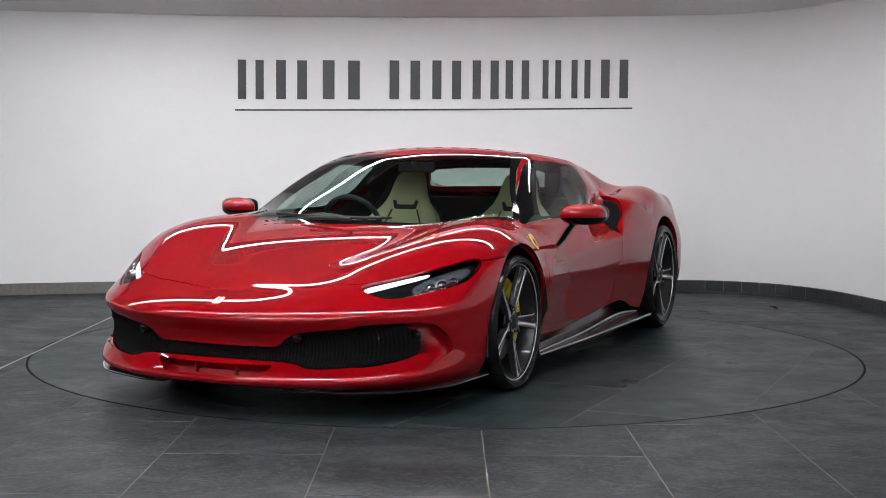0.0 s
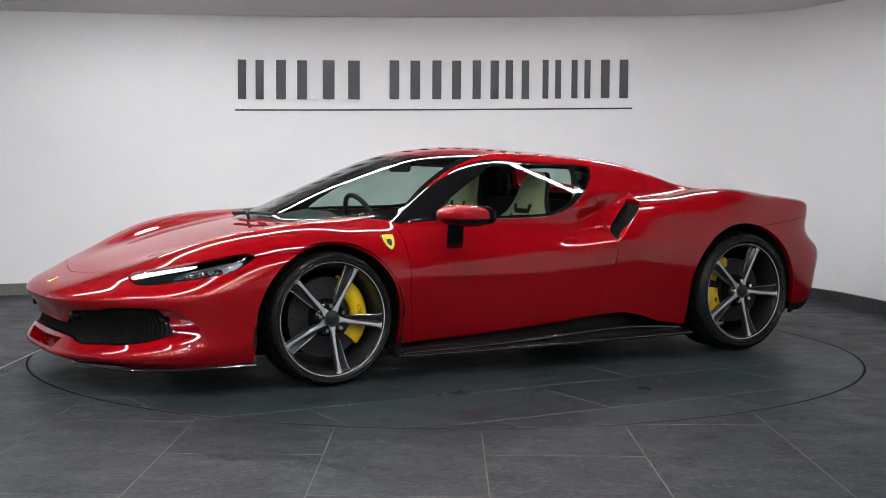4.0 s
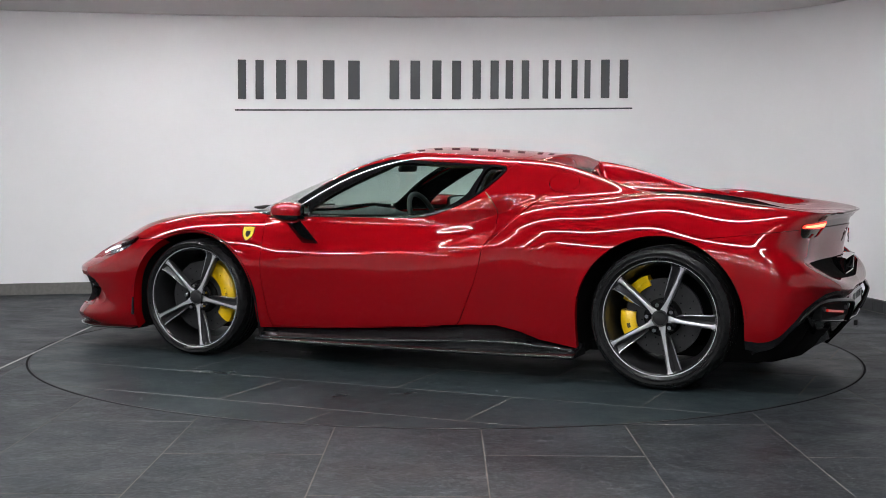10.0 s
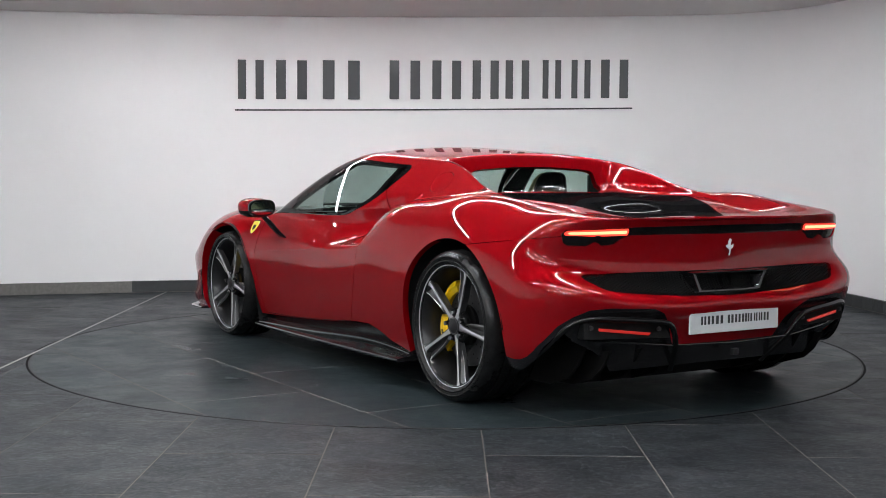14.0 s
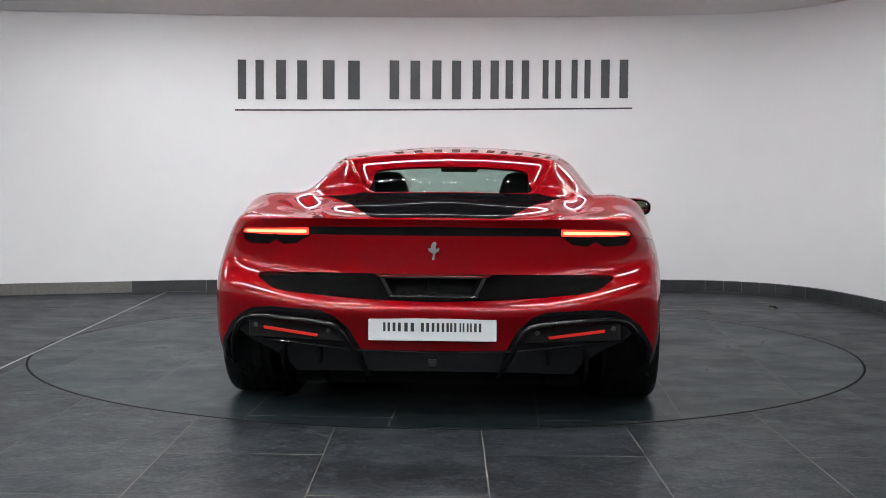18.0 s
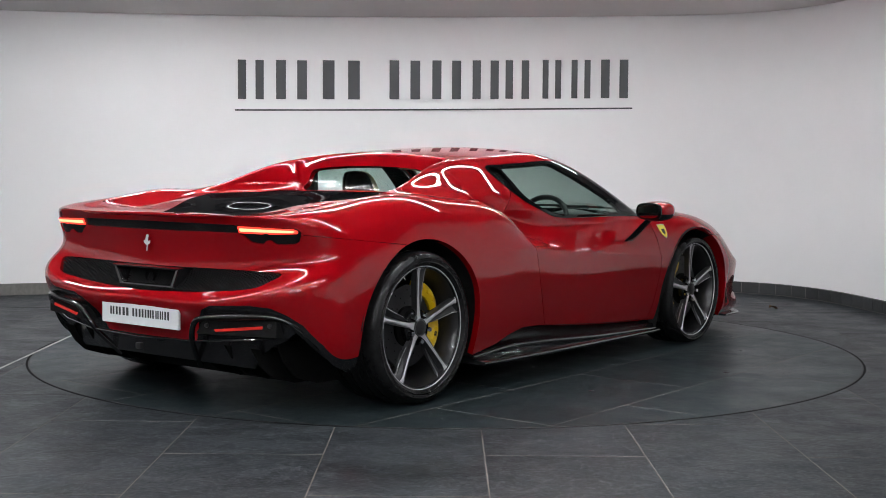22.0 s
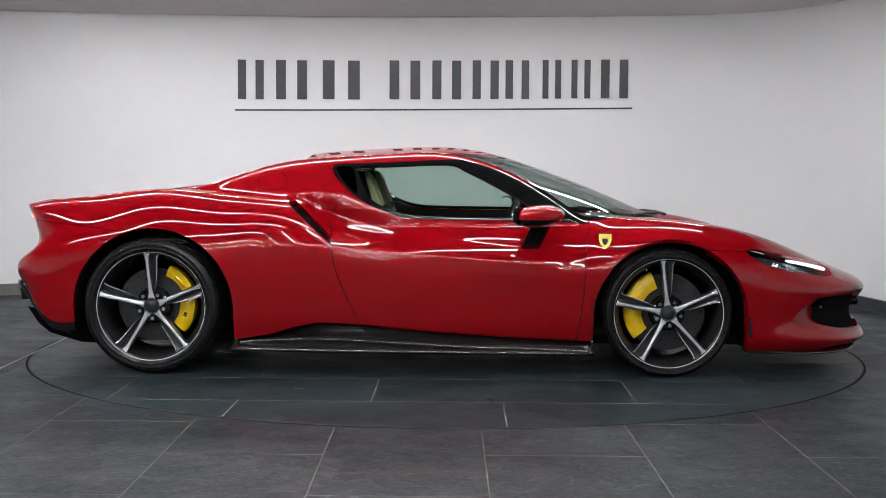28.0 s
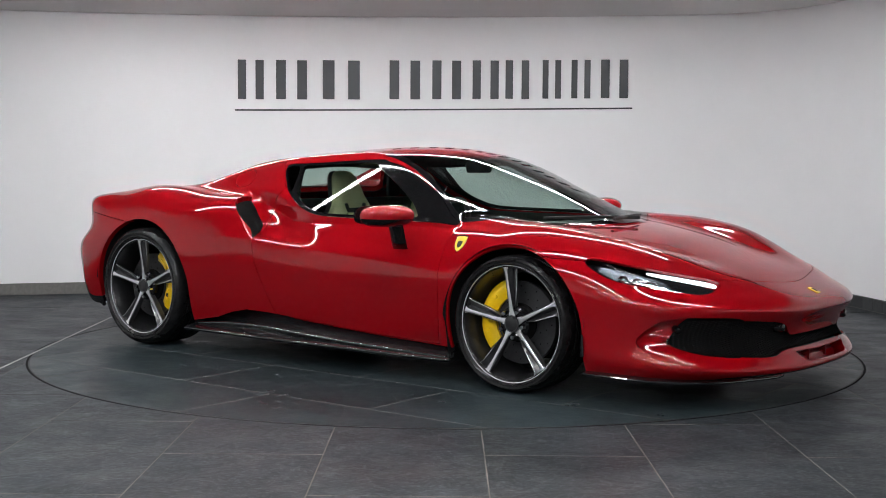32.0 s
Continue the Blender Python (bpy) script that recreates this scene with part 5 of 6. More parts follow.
# ---- mirrors ----
for s in (1, -1):
    bm = bmesh.new()
    bmesh.ops.create_uvsphere(bm, u_segments=36, v_segments=20, radius=1)
    for v in bm.verts:
        x, y, z = v.co
        x = math.copysign(abs(x) ** (.55 if x < 0 else .95), x)
        y, z = math.copysign(abs(y) ** .75, y), math.copysign(abs(z) ** .8, z)
        wide = 1 - .25 * max(x, 0) ** 2
        v.co = (.655 + .105 * x + .035 * -y, s * (1.045 + .108 * y * wide), .811 + .055 * z * wide + .006 * x)
    if s < 0:
        bmesh.ops.reverse_faces(bm, faces=bm.faces)
    low = bm.copy()
    for b, up in ((bm, 1), (low, -1)):
        bmesh.ops.bisect_plane(b, geom=b.verts[:] + b.edges[:] + b.faces[:], plane_co=(0, 0, .797), plane_no=(0, 0, up), clear_inner=True)
    mir = part("door_mirror", bm, PAINT, car, "red door mirror on a black stalk", angle=60)
    part("mirror_base", low, BLACK, mir, "gloss black lower shell", angle=60)
    st = [(.606, .890, .640), (.620, .922, .675), (.645, .968, .735), (.668, 1.015, .785)]
    bm = bmesh.new()
    rows = []
    for x, y, z in st:
        rows.append([bm.verts.new((x + dx, s * (y + dy), z)) for dx, dy in ((.045, 0), (.02, .014), (-.035, .012), (-.05, 0), (-.03, -.014), (.02, -.014))])
    for A, B in zip(rows, rows[1:]):
        for j in range(6):
            bm.faces.new((A[j], A[(j + 1) % 6], B[(j + 1) % 6], B[j]))
    bm.faces.new(rows[0])
    bm.faces.new(rows[-1])
    bmesh.ops.recalc_face_normals(bm, faces=bm.faces)
    part("mirror_stalk", bm, BLACK, mir, "gloss black stalk", angle=50)
    for name, ry, rz, off, m, lab in (("mirror_bezel", .096, .047, 0, BLACK, "gloss black mirror bezel"), ("mirror_glass", .083, .037, -.0045, CHROME, "mirror glass")):
        bm = bmesh.new()
        bmesh.ops.create_circle(bm, cap_ends=True, segments=32, radius=1)
        for v in bm.verts:
            cy, cz = (math.copysign(abs(c) ** .7, c) for c in (v.co.x, v.co.y))
            v.co = (.545 + off - .034 * cy, s * (1.045 + ry * cy), .812 + rz * cz)
        r = bmesh.ops.extrude_face_region(bm, geom=bm.faces[:])
        bmesh.ops.translate(bm, vec=(.012 if off == 0 else .004, 0, 0), verts=[g for g in r["geom"] if isinstance(g, bmesh.types.BMVert)])
        bmesh.ops.recalc_face_normals(bm, faces=bm.faces)
        part(name, bm, m, mir, lab, smooth=False)

# ---- sills, splitter, grille ----
for s in (1, -1):
    V, F, n = [], [], 40
    zx, zt = sill_zone[8::-1, 0], sill_zone[8::-1, 1]
    for k in range(n + 1):
        x = .930 - 1.820 * k / n
        f = k / n
        yo = .915 + .070 * f ** .8
        z = .108 + .020 * f ** 1.6
        top = float(np.interp(x, zx, zt)) + .015
        for y, h in ((.78, z), (yo - .010, z), (yo, z + .005), (yo, z + .012), (yo - .006, z + .016), (yo - .035, z + .020), (.880, z + .020 + .25 * (top - z)), (.852, z + .55 * (top - z)), (.842, top), (.80, top)):
            V.append((x, s * min(y, yo), h))
    m = 10
    for k in range(n):
        for j in range(m):
            q = (m * k + j, m * k + (j + 1) % m, m * k + m + (j + 1) % m, m * k + m + j)
            F.append(q if s > 0 else q[::-1])
    F += [tuple(range(m))[::-1 if s > 0 else 1], tuple(range(m * n, m * n + m))[::1 if s > 0 else -1]]
    ob = add("side_skirt", V, F, SKIRTC, car, "black carbon side skirt with a broad shelf")
    ob.data.set_sharp_from_angle(angle=radians(70))
    rail = [(.925 - 1.810 * k / 30, s * (.914 + .070 * (k / 30) ** .8), .114 + .020 * (k / 30) ** 1.6) for k in range(31)]
    fold = c2spline([-.86, -.55, -.25, .19, .77, .90], [(s * .900, .156), (s * .897, .174), (s * .899, .168), (s * .905, .145), (s * .900, .128), (s * .899, .124)], np.linspace(-.86, .90, 25))
    part("skirt_fold", tube([(x, *p) for x, p in zip(np.linspace(-.86, .90, 25), fold)], .0105, 12), EDGE, ob, "glossy raised fold along the shelf")
    part("skirt_edge", tube(rail, .0095, 10), EDGE, ob, "glossy black lower edge")

    edge = curve([(2.375, .30), (2.345, .42), (2.225, .69), (2.010, .862), (1.86, .905), (1.700, .925)], 6, closed=False)
    T = np.gradient(edge, axis=0)
    T /= np.linalg.norm(T, axis=1, keepdims=True)
    nrm = np.stack([-T[:, 1], T[:, 0]], 1)
    nrm *= np.sign(nrm[:, :1] + nrm[:, 1:]) 
    V, F, n = [], [], len(edge)
    for k, (p, q) in enumerate(zip(edge, nrm)):
        o = .030 * min(1, k / 6 + .1)
        a, b = p + q * o, p - q * .10
        z = .112 + .016 * step(2.2, 1.7, p[0])
        V += [(a[0], s * a[1], z), (a[0], s * a[1], z + .010), (b[0], s * b[1], z + .024), (b[0], s * b[1], z)]
    for k in range(n - 1):
        for j in range(4):
            F.append((4 * k + j, 4 * k + (j + 1) % 4, 4 * k + 4 + (j + 1) % 4, 4 * k + 4 + j))
    F += [(3, 2, 1, 0), (4 * n - 4, 4 * n - 3, 4 * n - 2, 4 * n - 1)]
    ob = add("front_splitter", V, F, CARBON, car, "black carbon splitter blade")
    ob.data.set_sharp_from_angle(angle=radians(35))
    part("splitter_edge", tube([(V[4 * k][0], V[4 * k][1], V[4 * k][2] + .006) for k in range(3, n)], .0055, 8), EDGE, ob, "glossy black blade edge")
    part("arch_fin", prism([(1.696, .21), (1.712, .21), (1.706, .31), (1.698, .31)], .008, "xz", s * .955 - .007, .002), CARBON, car, "small black fin ahead of the front wheel", smooth=False)


def honeycomb(name, zone, depth, ahead_side, cell=.0098, bar=.0017, label="", parent=None, material=LINER):
    """Hexagonal wire mesh inside an end-view outline, laid on the skin."""
    P = sk.V[sk.V[:, 0] * ahead_side > 1.8]
    ys, zs = np.linspace(0, .86, 44), np.linspace(zone[:, 1].min() - .02, zone[:, 1].max() + .02, 12)
    grid = np.zeros((44, 12))
    for i, y in enumerate(ys):
        for j, z in enumerate(zs):
            w = 1 / ((P[:, 1] - y) ** 2 + (P[:, 2] - z) ** 2 + 2e-4) ** 4
            grid[i, j] = (P[:, 0] * w).sum() / w.sum()

    def xs(y, z):
        fi = np.clip(abs(y) / .86 * 43, 0, 42.99)
        fj = np.clip((z - zs[0]) / (zs[-1] - zs[0]) * 11, 0, 10.99)
        i, j = int(fi), int(fj)
        a, b = fi - i, fj - j
        return (grid[i, j] * (1 - a) * (1 - b) + grid[i + 1, j] * a * (1 - b) + grid[i, j + 1] * (1 - a) * b + grid[i + 1, j + 1] * a * b) - ahead_side * depth
    V, F, done, edges = [], [], set(), []
    lo, hi = zone.min(0), zone.max(0)
    h = cell * math.sqrt(3) / 2
    for r in range(int((hi[1] - lo[1]) / (h * .5)) + 2):
        for c in range(-int(hi[0] / (1.5 * cell)) - 1, int(hi[0] / (1.5 * cell)) + 2):
            cy, cz = c * 1.5 * cell * 1.0, lo[1] + r * h + (h / 2 if c % 2 else 0)
            for k in range(6):
                a0, a1 = k * math.pi / 3, (k + 1) * math.pi / 3
                p = (cy + cell * math.cos(a0), cz + h / math.sqrt(3) * math.sin(a0) * .87)
                q = (cy + cell * math.cos(a1), cz + h / math.sqrt(3) * math.sin(a1) * .87)
                key = tuple(sorted((tuple(round(v, 4) for v in p), tuple(round(v, 4) for v in q))))
                if key in done:
                    continue
                done.add(key)
                edges.append((p, q))
    E = np.array(edges)
    mids = E.mean(1)
    mids[:, 0] = np.abs(mids[:, 0])
    for p, q in E[sdf(mids, zone) > .004]:
        d = np.array(q) - np.array(p)
        d /= np.linalg.norm(d)
        nn = np.array([-d[1], d[0]]) * bar / 2
        b = len(V)
        for e in (np.array(p) + nn, np.array(p) - nn, np.array(q) - nn, np.array(q) + nn):
            V.append((xs(*e) + ahead_side * .004, *e))
        for e in (np.array(p), np.array(q)):
            V.append((xs(*e) - ahead_side * .006, *e))
        F += [(b, b + 1, b + 2, b + 3), (b + 1, b + 4, b + 5, b + 2), (b, b + 3, b + 5, b + 4)]
    return add(name, V, F, material, parent or car, label, smooth=False)


honeycomb("grille_mesh", grille_zone, .022, 1, label="black honeycomb grille mesh", material=LINER)
for s in (1, -1):
    for x, y, z, r, ang in ((2.392, .385, .342, .022, 8), (2.085, .790, .345, .017, 48)):
        bm = lathe([(0, .014), (r * .7, .012), (r, .004), (r * 1.1, -.03), (0, -.03)], "y", 24)
        bm.transform(Matrix.Translation((x, s * y, z)) @ Matrix.Rotation(radians(-90 + s * ang), 4, "Z"))
        part("parking_sensor", bm, BLACK, car, "round gloss black sensor in the grille")
    part("duct_vane", box((.09, .012, .05), (2.37, s * .10, .196)), DUCTRED, car, "small red vane", smooth=False)

# ---- badges: plain shapes ----
spine = np.where(sk.V[:, 1] < 1e-6)[0]
near = spine[np.argmin(((sk.V[spine] - (2.39, 0, .49)) ** 2).sum(1))]
lean = math.degrees(math.atan2(sk.N[near][0], sk.N[near][2]))
BADGE = Matrix.Translation(tuple(sk.V[near])) @ Matrix.Rotation(radians(lean), 4, "Y") @ Matrix.Rotation(radians(90), 4, "Z")
bm = prism([(-.018, -.027), (.018, -.027), (.018, .027), (-.018, .027)], .005, "xy", -.001, .0012)
bm.transform(BADGE)
nose_badge = part("nose_badge", bm, SHIELD, car, "small yellow rectangular badge", smooth=False)
bm = prism([(-.006, -.015), (.006, -.015), (.008, .012), (-.005, .016)], .002, "xy", .004)
bm.transform(BADGE)
part("badge_mark", bm, PLASTIC, nose_badge, "plain dark mark", smooth=False)
shield_line = [(-.033, .043), (0, .046), (.033, .043), (.034, .010), (.026, -.018), (.012, -.036), (0, -.044), (-.012, -.036), (-.026, -.018), (-.034, .010)]
for s in (1, -1):
    near = np.argmin(((sk.V - (.975, .93, .702)) ** 2).sum(1))
    nv, pv = sk.N[near], sk.V[near]
    up = np.array([0, 0, 1.0]) - nv * nv[2]
    up /= np.linalg.norm(up)
    ax = np.cross(up, nv)
    M = Matrix(((ax[0], up[0], nv[0], pv[0]), (ax[1], up[1], nv[1], pv[1]), (ax[2], up[2], nv[2], pv[2]), (0, 0, 0, 1)))
    F = Matrix.Diagonal((1, s, 1, 1))
    made = []
    for name, sc, h0, h, m, lab in (("shield_badge", 1.06, -.004, .006, CHROME, "enamel shield badge with a bright rim"), ("shield_field", .95, .0022, .0012, SHIELD, "yellow enamel field"), ("shield_mark", .42, .0036, .001, PLASTIC, "plain dark mark")):
        bm = prism([(x * sc, y * sc - (.004 if sc < .5 else 0)) for x, y in shield_line], h, "xy", h0)
        bm.transform(F @ M)
        bmesh.ops.recalc_face_normals(bm, faces=bm.faces)
        made.append(part(name, bm, m, made[0] if made else car, lab, smooth=False))
bm = prism(curve([(-.002, .036), (-.013, .030), (-.009, .016), (-.012, .006), (-.023, .012), (-.021, -.004), (-.009, -.010), (-.004, -.036), (.005, -.034), (.001, -.014), (.016, -.004), (.022, .008), (.010, .010), (.007, .025)], 3).tolist(), .006, "yz", -2.055)
bm.transform(Matrix.Translation((0, 0, .714)))
part("tail_emblem", bm, CHROME, car, "small chrome emblem of plain shape", smooth=False)

# ---- tail: plate, exhaust, fog lights, diffuser ----
plate = part("number_plate", prism([(-.26, .350), (.26, .350), (.26, .460), (-.26, .460)], .012, "yz", -2.100, .003), PLATE, car, "white rear plate with grey bars", smooth=False)
for k, (a, b) in enumerate(((414, 474), (480, 552), (561, 647), (681, 752), (757, 824), (829, 890), (888, 943), (955, 998), (1006, 1050), (1056, 1119))):
    ya, yb = (767 - a) / 705 * .405, (767 - b) / 705 * .405
    w = yb - ya
    for f0, f1 in ((.10, .38), (.62, .90)):
        part("plate_bar", prism([(ya + w * f0, .388), (ya + w * f1, .388), (ya + w * f1, .424), (ya + w * f0, .424)], -.0015, "yz", -2.1002), LETTER, plate, smooth=False)
ring = []
bm = bmesh.new()
for (w, h, cz, x, r) in ((.225, .044, .566, -2.01, .012), (.222, .0435, .566, -2.080, .012), (.214, .0405, .566, -2.092, .012), (.198, .0345, .566, -2.091, .012), (.186, .030, .566, -2.074, .010), (.168, .026, .566, -1.99, .01)):
    L = curve([(w * .97, h), (0, h * 1.04), (-w * .97, h), (-w, h * .88), (-w * .84, -h * .86), (-w * .80, -h), (0, -h * 1.03), (w * .80, -h), (w * .84, -h * .86), (w, h * .88)], 4)
    ring.append([bm.verts.new((x + .028, y, cz + z)) for y, z in L])
for A, B in zip(ring, ring[1:]):
    for j in range(len(A)):
        bm.faces.new((A[j], A[(j + 1) % len(A)], B[(j + 1) % len(A)], B[j]))
bm.faces.new(ring[-1])
bmesh.ops.recalc_face_normals(bm, faces=bm.faces)
exhaust = part("exhaust_surround", bm, EDGE, car, "glossy black exhaust surround", angle=30)
part("exhaust_pipe", lathe([(.026, -.04), (.030, -.04), (.030, .05), (.026, .05), (.024, -.03), (.026, -.04)], "y", 32), INTAKE, exhaust, "dark round exhaust pipe").matrix_basis = Matrix.Translation((-1.99, 0, .566)) @ Matrix.Rotation(radians(90), 4, "Z")
honeycomb("tail_mesh", mesh_zone, .012, -1, cell=.0095, bar=.0018, label="black honeycomb tail vent mesh")
for s in (1, -1):
    path = curve([(-1.72, .888, .200), (-1.79, .882, .238), (-1.882, .862, .305), (-1.953, .830, .378), (-1.995, .790, .420), (-2.035, .725, .437), (-2.080, .60, .432), (-2.110, .44, .418), (-2.117, .378, .394), (-2.082, .326, .305), (-1.985, .268, .190)], 6, closed=False)
    bm = tube([(x, s * y, z) for x, y, z in path], .0125, 10)
    blade = part("diffuser_blade", bm, BLACK, car, "gloss black curved diffuser blade")
    def swept(bm):
        for v in bm.verts:
            v.co.x += .20 * max(0, abs(v.co.y) - .38)
        return bm
    fog = part("rear_fog_light", swept(prism([(s * .700, .398), (s * .466, .371), (s * .475, .360), (s * .700, .385)], .03, "yz", -2.105, .002)), TAILD, car, "slim red rear fog light", smooth=False)
    part("fog_housing", swept(prism([(s * .765, .425), (s * .40, .408), (s * .365, .345), (s * .765, .352)], .05, "yz", -2.096, .004)), LINER, fog, "black housing", smooth=False)
    for y in (.735, .425):
        part("reflector_stud", lathe([(0, -.006), (.009, -.004), (.010, .01), (0, .01)], "y", 16), GUNMETAL, fog, "small round sensor").matrix_basis = Matrix.Translation((-2.100 + .20 * max(0, y - .38), s * y, .400 if y > .5 else .385)) @ Matrix.Rotation(radians(-90), 4, "Z")
    part("diffuser_lip", tube([(-1.955, s * .770, .345), (-2.035, s * .60, .332), (-2.088, s * .345, .310), (-2.100, s * .001, .302)], .0045, 8), EDGE, car, "thin gloss black lip")
    for y in (.30, .47, .63):
        part("diffuser_fin", prism([(-2.030, .30), (-1.975, .215), (-1.915, .165), (-1.78, .124), (-1.45, .115), (-1.45, .20)], .014, "xz", s * y - .007, .002), INTAKE, car, "vertical black diffuser fin", smooth=False)
    part("diffuser_side", prism([(-1.965, .33), (-1.915, .235), (-1.85, .165), (-1.72, .124), (-1.55, .120), (-1.55, .30)], .016, "xz", s * .705 - .008, .003), INTAKE, car, "black diffuser side plate", smooth=False)
bm = bmesh.new()
vs = [bm.verts.new(p) for p in ((-1.99, .58, .290), (-1.99, -.58, .290), (-1.30, -.58, .135), (-1.30, .58, .135), (-1.99, .58, .310), (-1.99, -.58, .310), (-1.30, -.58, .16), (-1.30, .58, .16))]
for q in ((0, 1, 2, 3), (7, 6, 5, 4), (0, 4, 5, 1), (1, 5, 6, 2), (2, 6, 7, 3), (3, 7, 4, 0)):
    bm.faces.new([vs[i] for i in q])
part("diffuser_floor", bm, INTAKE, car, "sloping black diffuser floor", smooth=False)
part("towing_cover", box((.02, .034, .028), (-2.100, 0, .262), bevel=.004), PLASTIC, car, "small black rear camera")

# ---- cabin ----
for s in (1, -1):
    seat = new("seat")
    seat.parent = car
    seat["label"] = "cream leather bucket seat with a dark back"
    stations = ((.33, .235, .085), (.45, .250, .10), (.58, .252, .105), (.68, .242, .10), (.745, .222, .095), (.79, .185, .09), (.83, .148, .088), (.88, .124, .085), (.94, .108, .08), (.985, .094, .07), (1.012, .070, .05), (1.022, .035, .025))
    bm, back = bmesh.new(), bmesh.new()
    for b, f0, f1 in ((bm, 0, 1), (back, -.5, .0)):
        rows = []
        for z, w, d in stations:
            x0 = -.06 - .30 * (z - .33)
            sec = []
            for k in range(17):
                u = -1 + 2 * k / 16
                bolster = .05 * abs(u) ** 4 if z < .78 else .015 * abs(u) ** 3
                sec.append((x0 + d * .5 * f1 + bolster * (1 if f1 else 0) - (.03 * u ** 6), s * .36 + u * w, z))
            for k in range(9):
                u = 1 - 2 * k / 8
                sec.append((x0 + d * f0 * (1 - abs(u) ** 4 * .7), s * .36 + u * w * .98, z))
            rows.append([b.verts.new(p) for p in sec])
        for A, B in zip(rows, rows[1:]):
            for j in range(len(A)):
                b.faces.new((A[j], A[(j + 1) % len(A)], B[(j + 1) % len(A)], B[j]))
        b.faces.new(rows[-1])
        b.faces.new(rows[0])
        bmesh.ops.recalc_face_normals(b, faces=b.faces)
    part("backrest", bm, CREAM, seat, "cream leather backrest")
    part("back_shell", back, DARKLEATHER, seat, "dark seat back shell")
    part("seat_insert", prism([(s * .36 - .085, .838), (s * .36 - .070, .842), (s * .36 - .055, .815), (s * .36 + .055, .815), (s * .36 + .070, .842), (s * .36 + .085, .838), (s * .36 + .072, .785), (s * .36 - .072, .785)], .030, "yz", -.182, .003), DARKLEATHER, seat, "dark belt slot insert")
    for e in (-1, 1):
        part("seam", tube([(-.155 + .012, s * .36 + e * .085, .785), (-.130 + .013, s * .36 + e * .120, .70), (-.095 + .015, s * .36 + e * .130, .58), (-.045 + .015, s * .36 + e * .12, .44)], .005, 6), DARKLEATHER, seat, "dark stitched seam")
    part("seat_cushion", box((.50, .50, .14), (.18, s * .36, .34), Matrix.Rotation(radians(-8), 3, "Y"), .04, 3), CREAM, seat, "cream leather cushion")
    part("b_pillar_trim", box((.10, .05, .42), (-.44, s * .66, .80), Matrix.Rotation(radians(s * 32), 3, "X"), .02), ALCANTARA, car, "dark pillar trim")
# dashboard with a hooded binnacle, wheel on the right
V, F = [], []
prof = [(1.30, .76), (1.05, .765), (.85, .755), (.72, .74), (.64, .70), (.62, .60), (.66, .45), (.75, .30)]
for y in np.linspace(-.74, .74, 25):
    hood = .045 * math.exp(-((y + .37) / .17) ** 2)
    for x, z in prof:
        xx = x - .30 * (abs(y) / .74) ** 2 * step(.8, 1.3, x)
        V.append((xx, y, z + hood * (1 if .6 < x < .9 and z > .6 else 0)))
m = len(prof)
for i in range(24):
    for j in range(m - 1):
        F.append((i * m + j, i * m + j + 1, (i + 1) * m + j + 1, (i + 1) * m + j))
add("dashboard", V, F, DARKLEATHER, car, "dark leather dashboard with a hooded binnacle")
wheel_at = Matrix.Translation((.50, -.37, .735)) @ Matrix.Rotation(radians(-66), 4, "Y")
bm = tube([(.155 * math.cos(a * math.tau / 40), .170 * math.sin(a * math.tau / 40), 0) for a in range(40)], .0155, 10, closed=True)
bm.transform(wheel_at)
steer = part("steering_wheel", bm, DARKLEATHER, car, "black leather steering wheel")
bm = box((.09, .11, .03), (0, 0, -.02), bevel=.012)
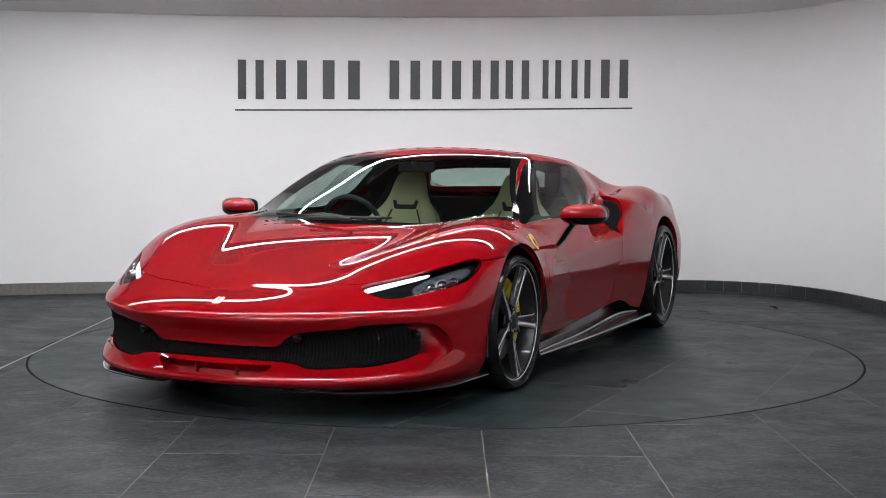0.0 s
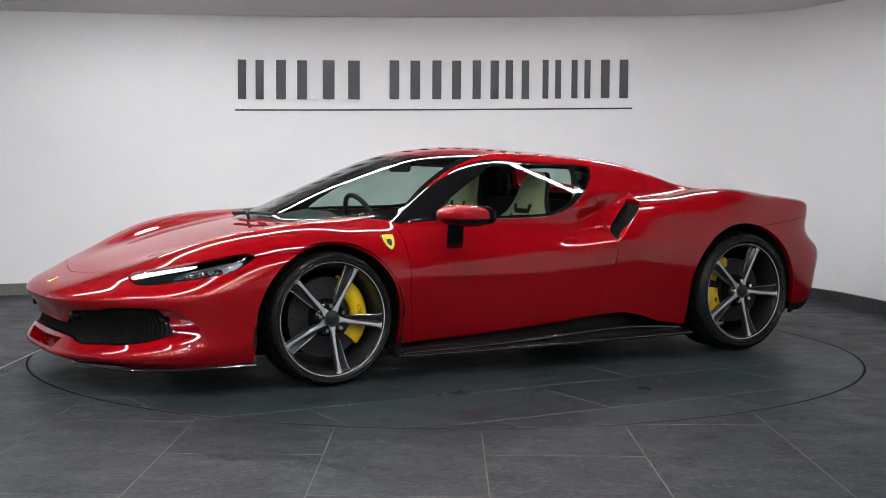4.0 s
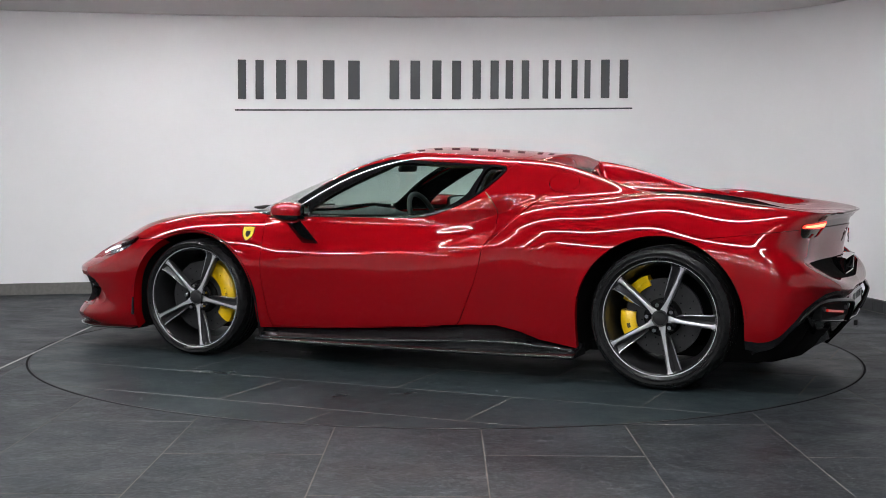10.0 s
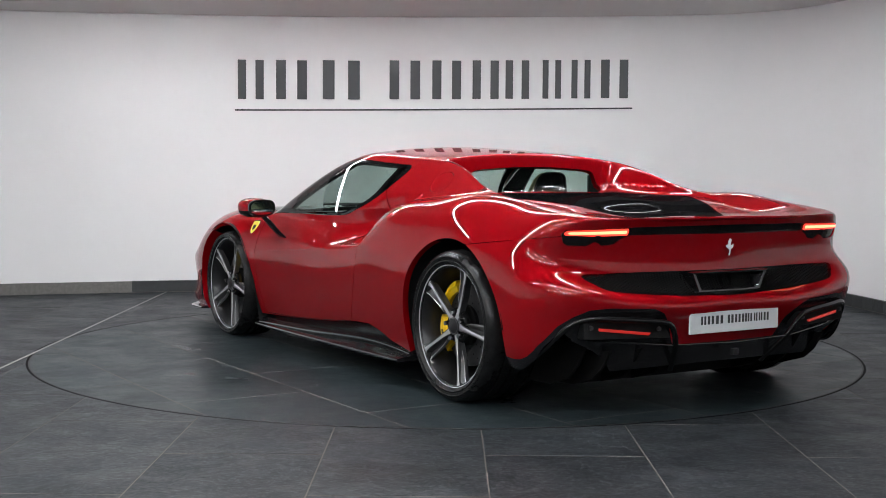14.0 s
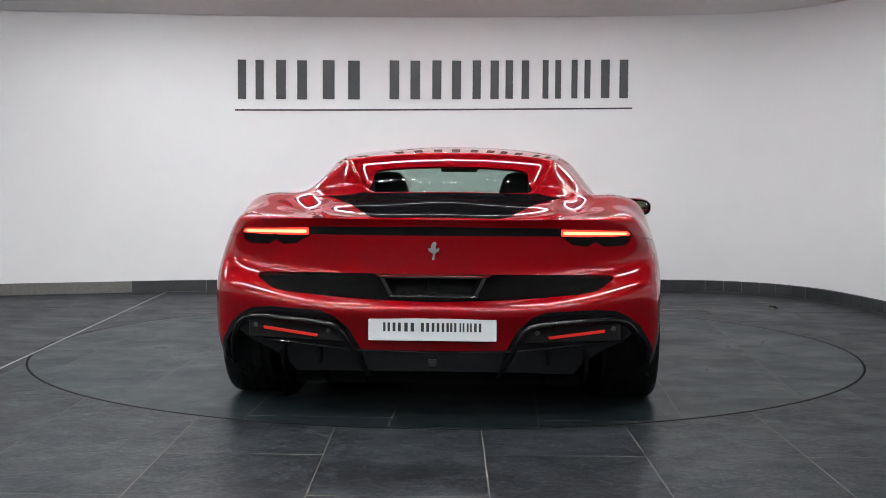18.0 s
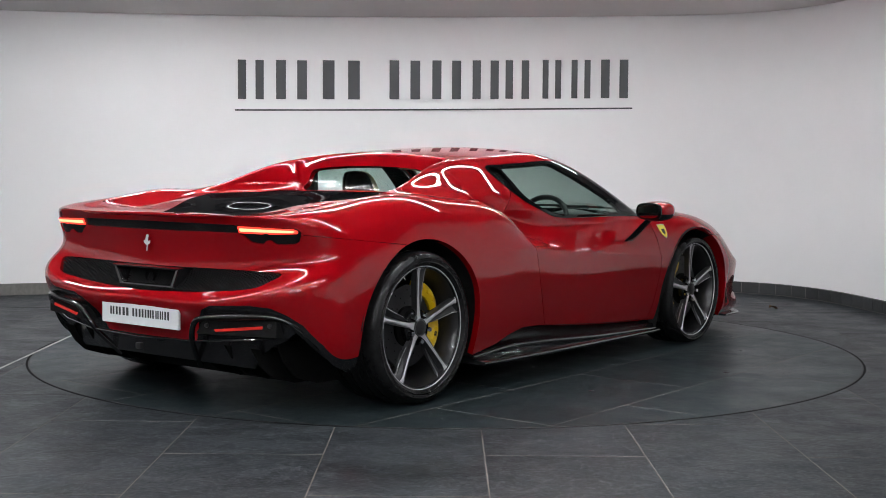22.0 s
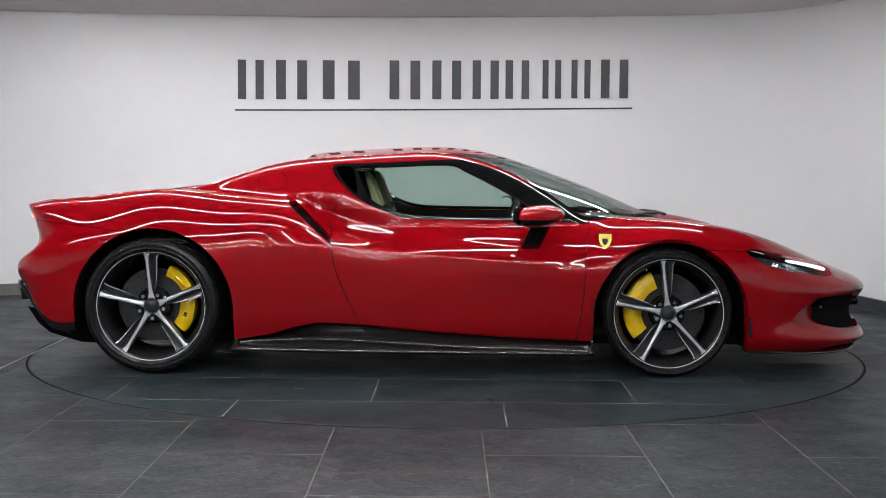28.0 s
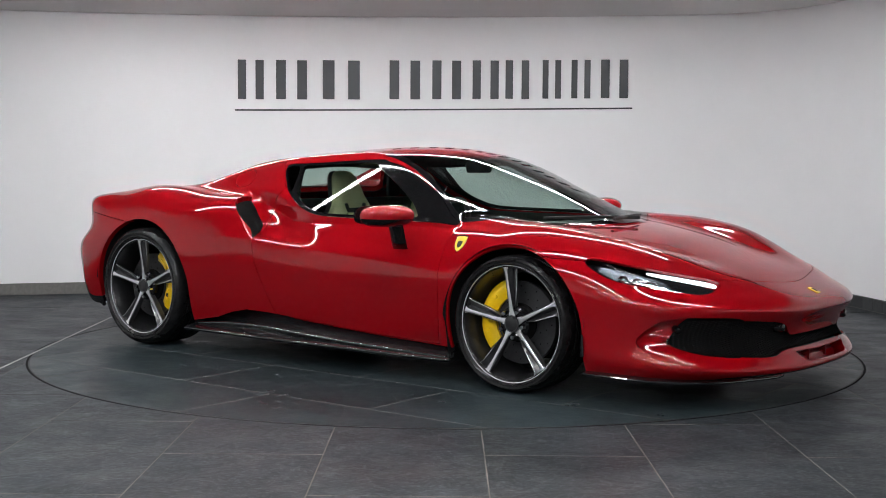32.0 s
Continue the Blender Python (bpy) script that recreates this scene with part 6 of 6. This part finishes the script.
for e in (-1, 1):
    box((.035, .13, .014), (0, e * .10, -.01), bevel=.004, bm=bm)
box((.12, .03, .014), (-.09, 0, -.01), bevel=.004, bm=bm)
bm.transform(wheel_at)
part("wheel_hub", bm, PLASTIC, steer, "black wheel hub and spokes")
part("interior_mirror", box((.03, .22, .06), (.44, 0, 1.045), Matrix.Rotation(radians(-10), 3, "Y"), .014, 3), PLASTIC, car, "black interior mirror")
part("mirror_mount", tube([(.50, 0, 1.085), (.46, 0, 1.06)], .012), PLASTIC, car, "mirror mount")
part("bulkhead", prism([(-.70, .20), (.70, .20), (.74, .70), (.60, .86), (-.60, .86), (-.74, .70)], .04, "yz", -.50, .01), ALCANTARA, car, "dark cabin bulkhead", smooth=False)
bm = box((.03, .11, .15), (-.555, .455, .935), bevel=.01)
box((.03, .11, .15), (-.555, -.455, .935), bevel=.01, bm=bm)
box((.03, .80, .03), (-.545, 0, 1.068), bevel=.008, bm=bm)
part("rear_window_surround", bm, ALCANTARA, car, "dark trim round the rear window")
part("cabin_floor", box((1.8, 1.44, .03), (.40, 0, .20)), ALCANTARA, car, "dark cabin floor", smooth=False)
part("engine_bay", box((1.1, 1.0, .10), (-1.12, 0, .70)), PLASTIC, car, "dark engine bay", smooth=False)
for x0, y0, x1, y1 in ((1.40, .10, 1.16, -.46), (1.39, -.14, 1.30, .28)):
    bm = tube([(x0, y0, .792), ((x0 + x1) / 2 + .02, (y0 + y1) / 2, .800), (x1 + .01, y1, .800)], [.010, .008, .006], 8)
    part("wiper", bm, PLASTIC, car, "black wiper arm")


# ---- what moves ----
def motions():
    table_rows, car_rows = [], []
    for k in range(0, 33):
        a = table_angle(k)
        c, s = math.cos(radians(a)), math.sin(radians(a))
        table_rows.append((float(k), pose(0, 0, 0, 0, 0, a)))
        car_rows.append((float(k), pose(CAR_OFF[0] * c - CAR_OFF[1] * s, CAR_OFF[0] * s + CAR_OFF[1] * c, 0, 0, 0, a)))
    walk(turntable, table_rows)
    walk(car, car_rows)


motions()
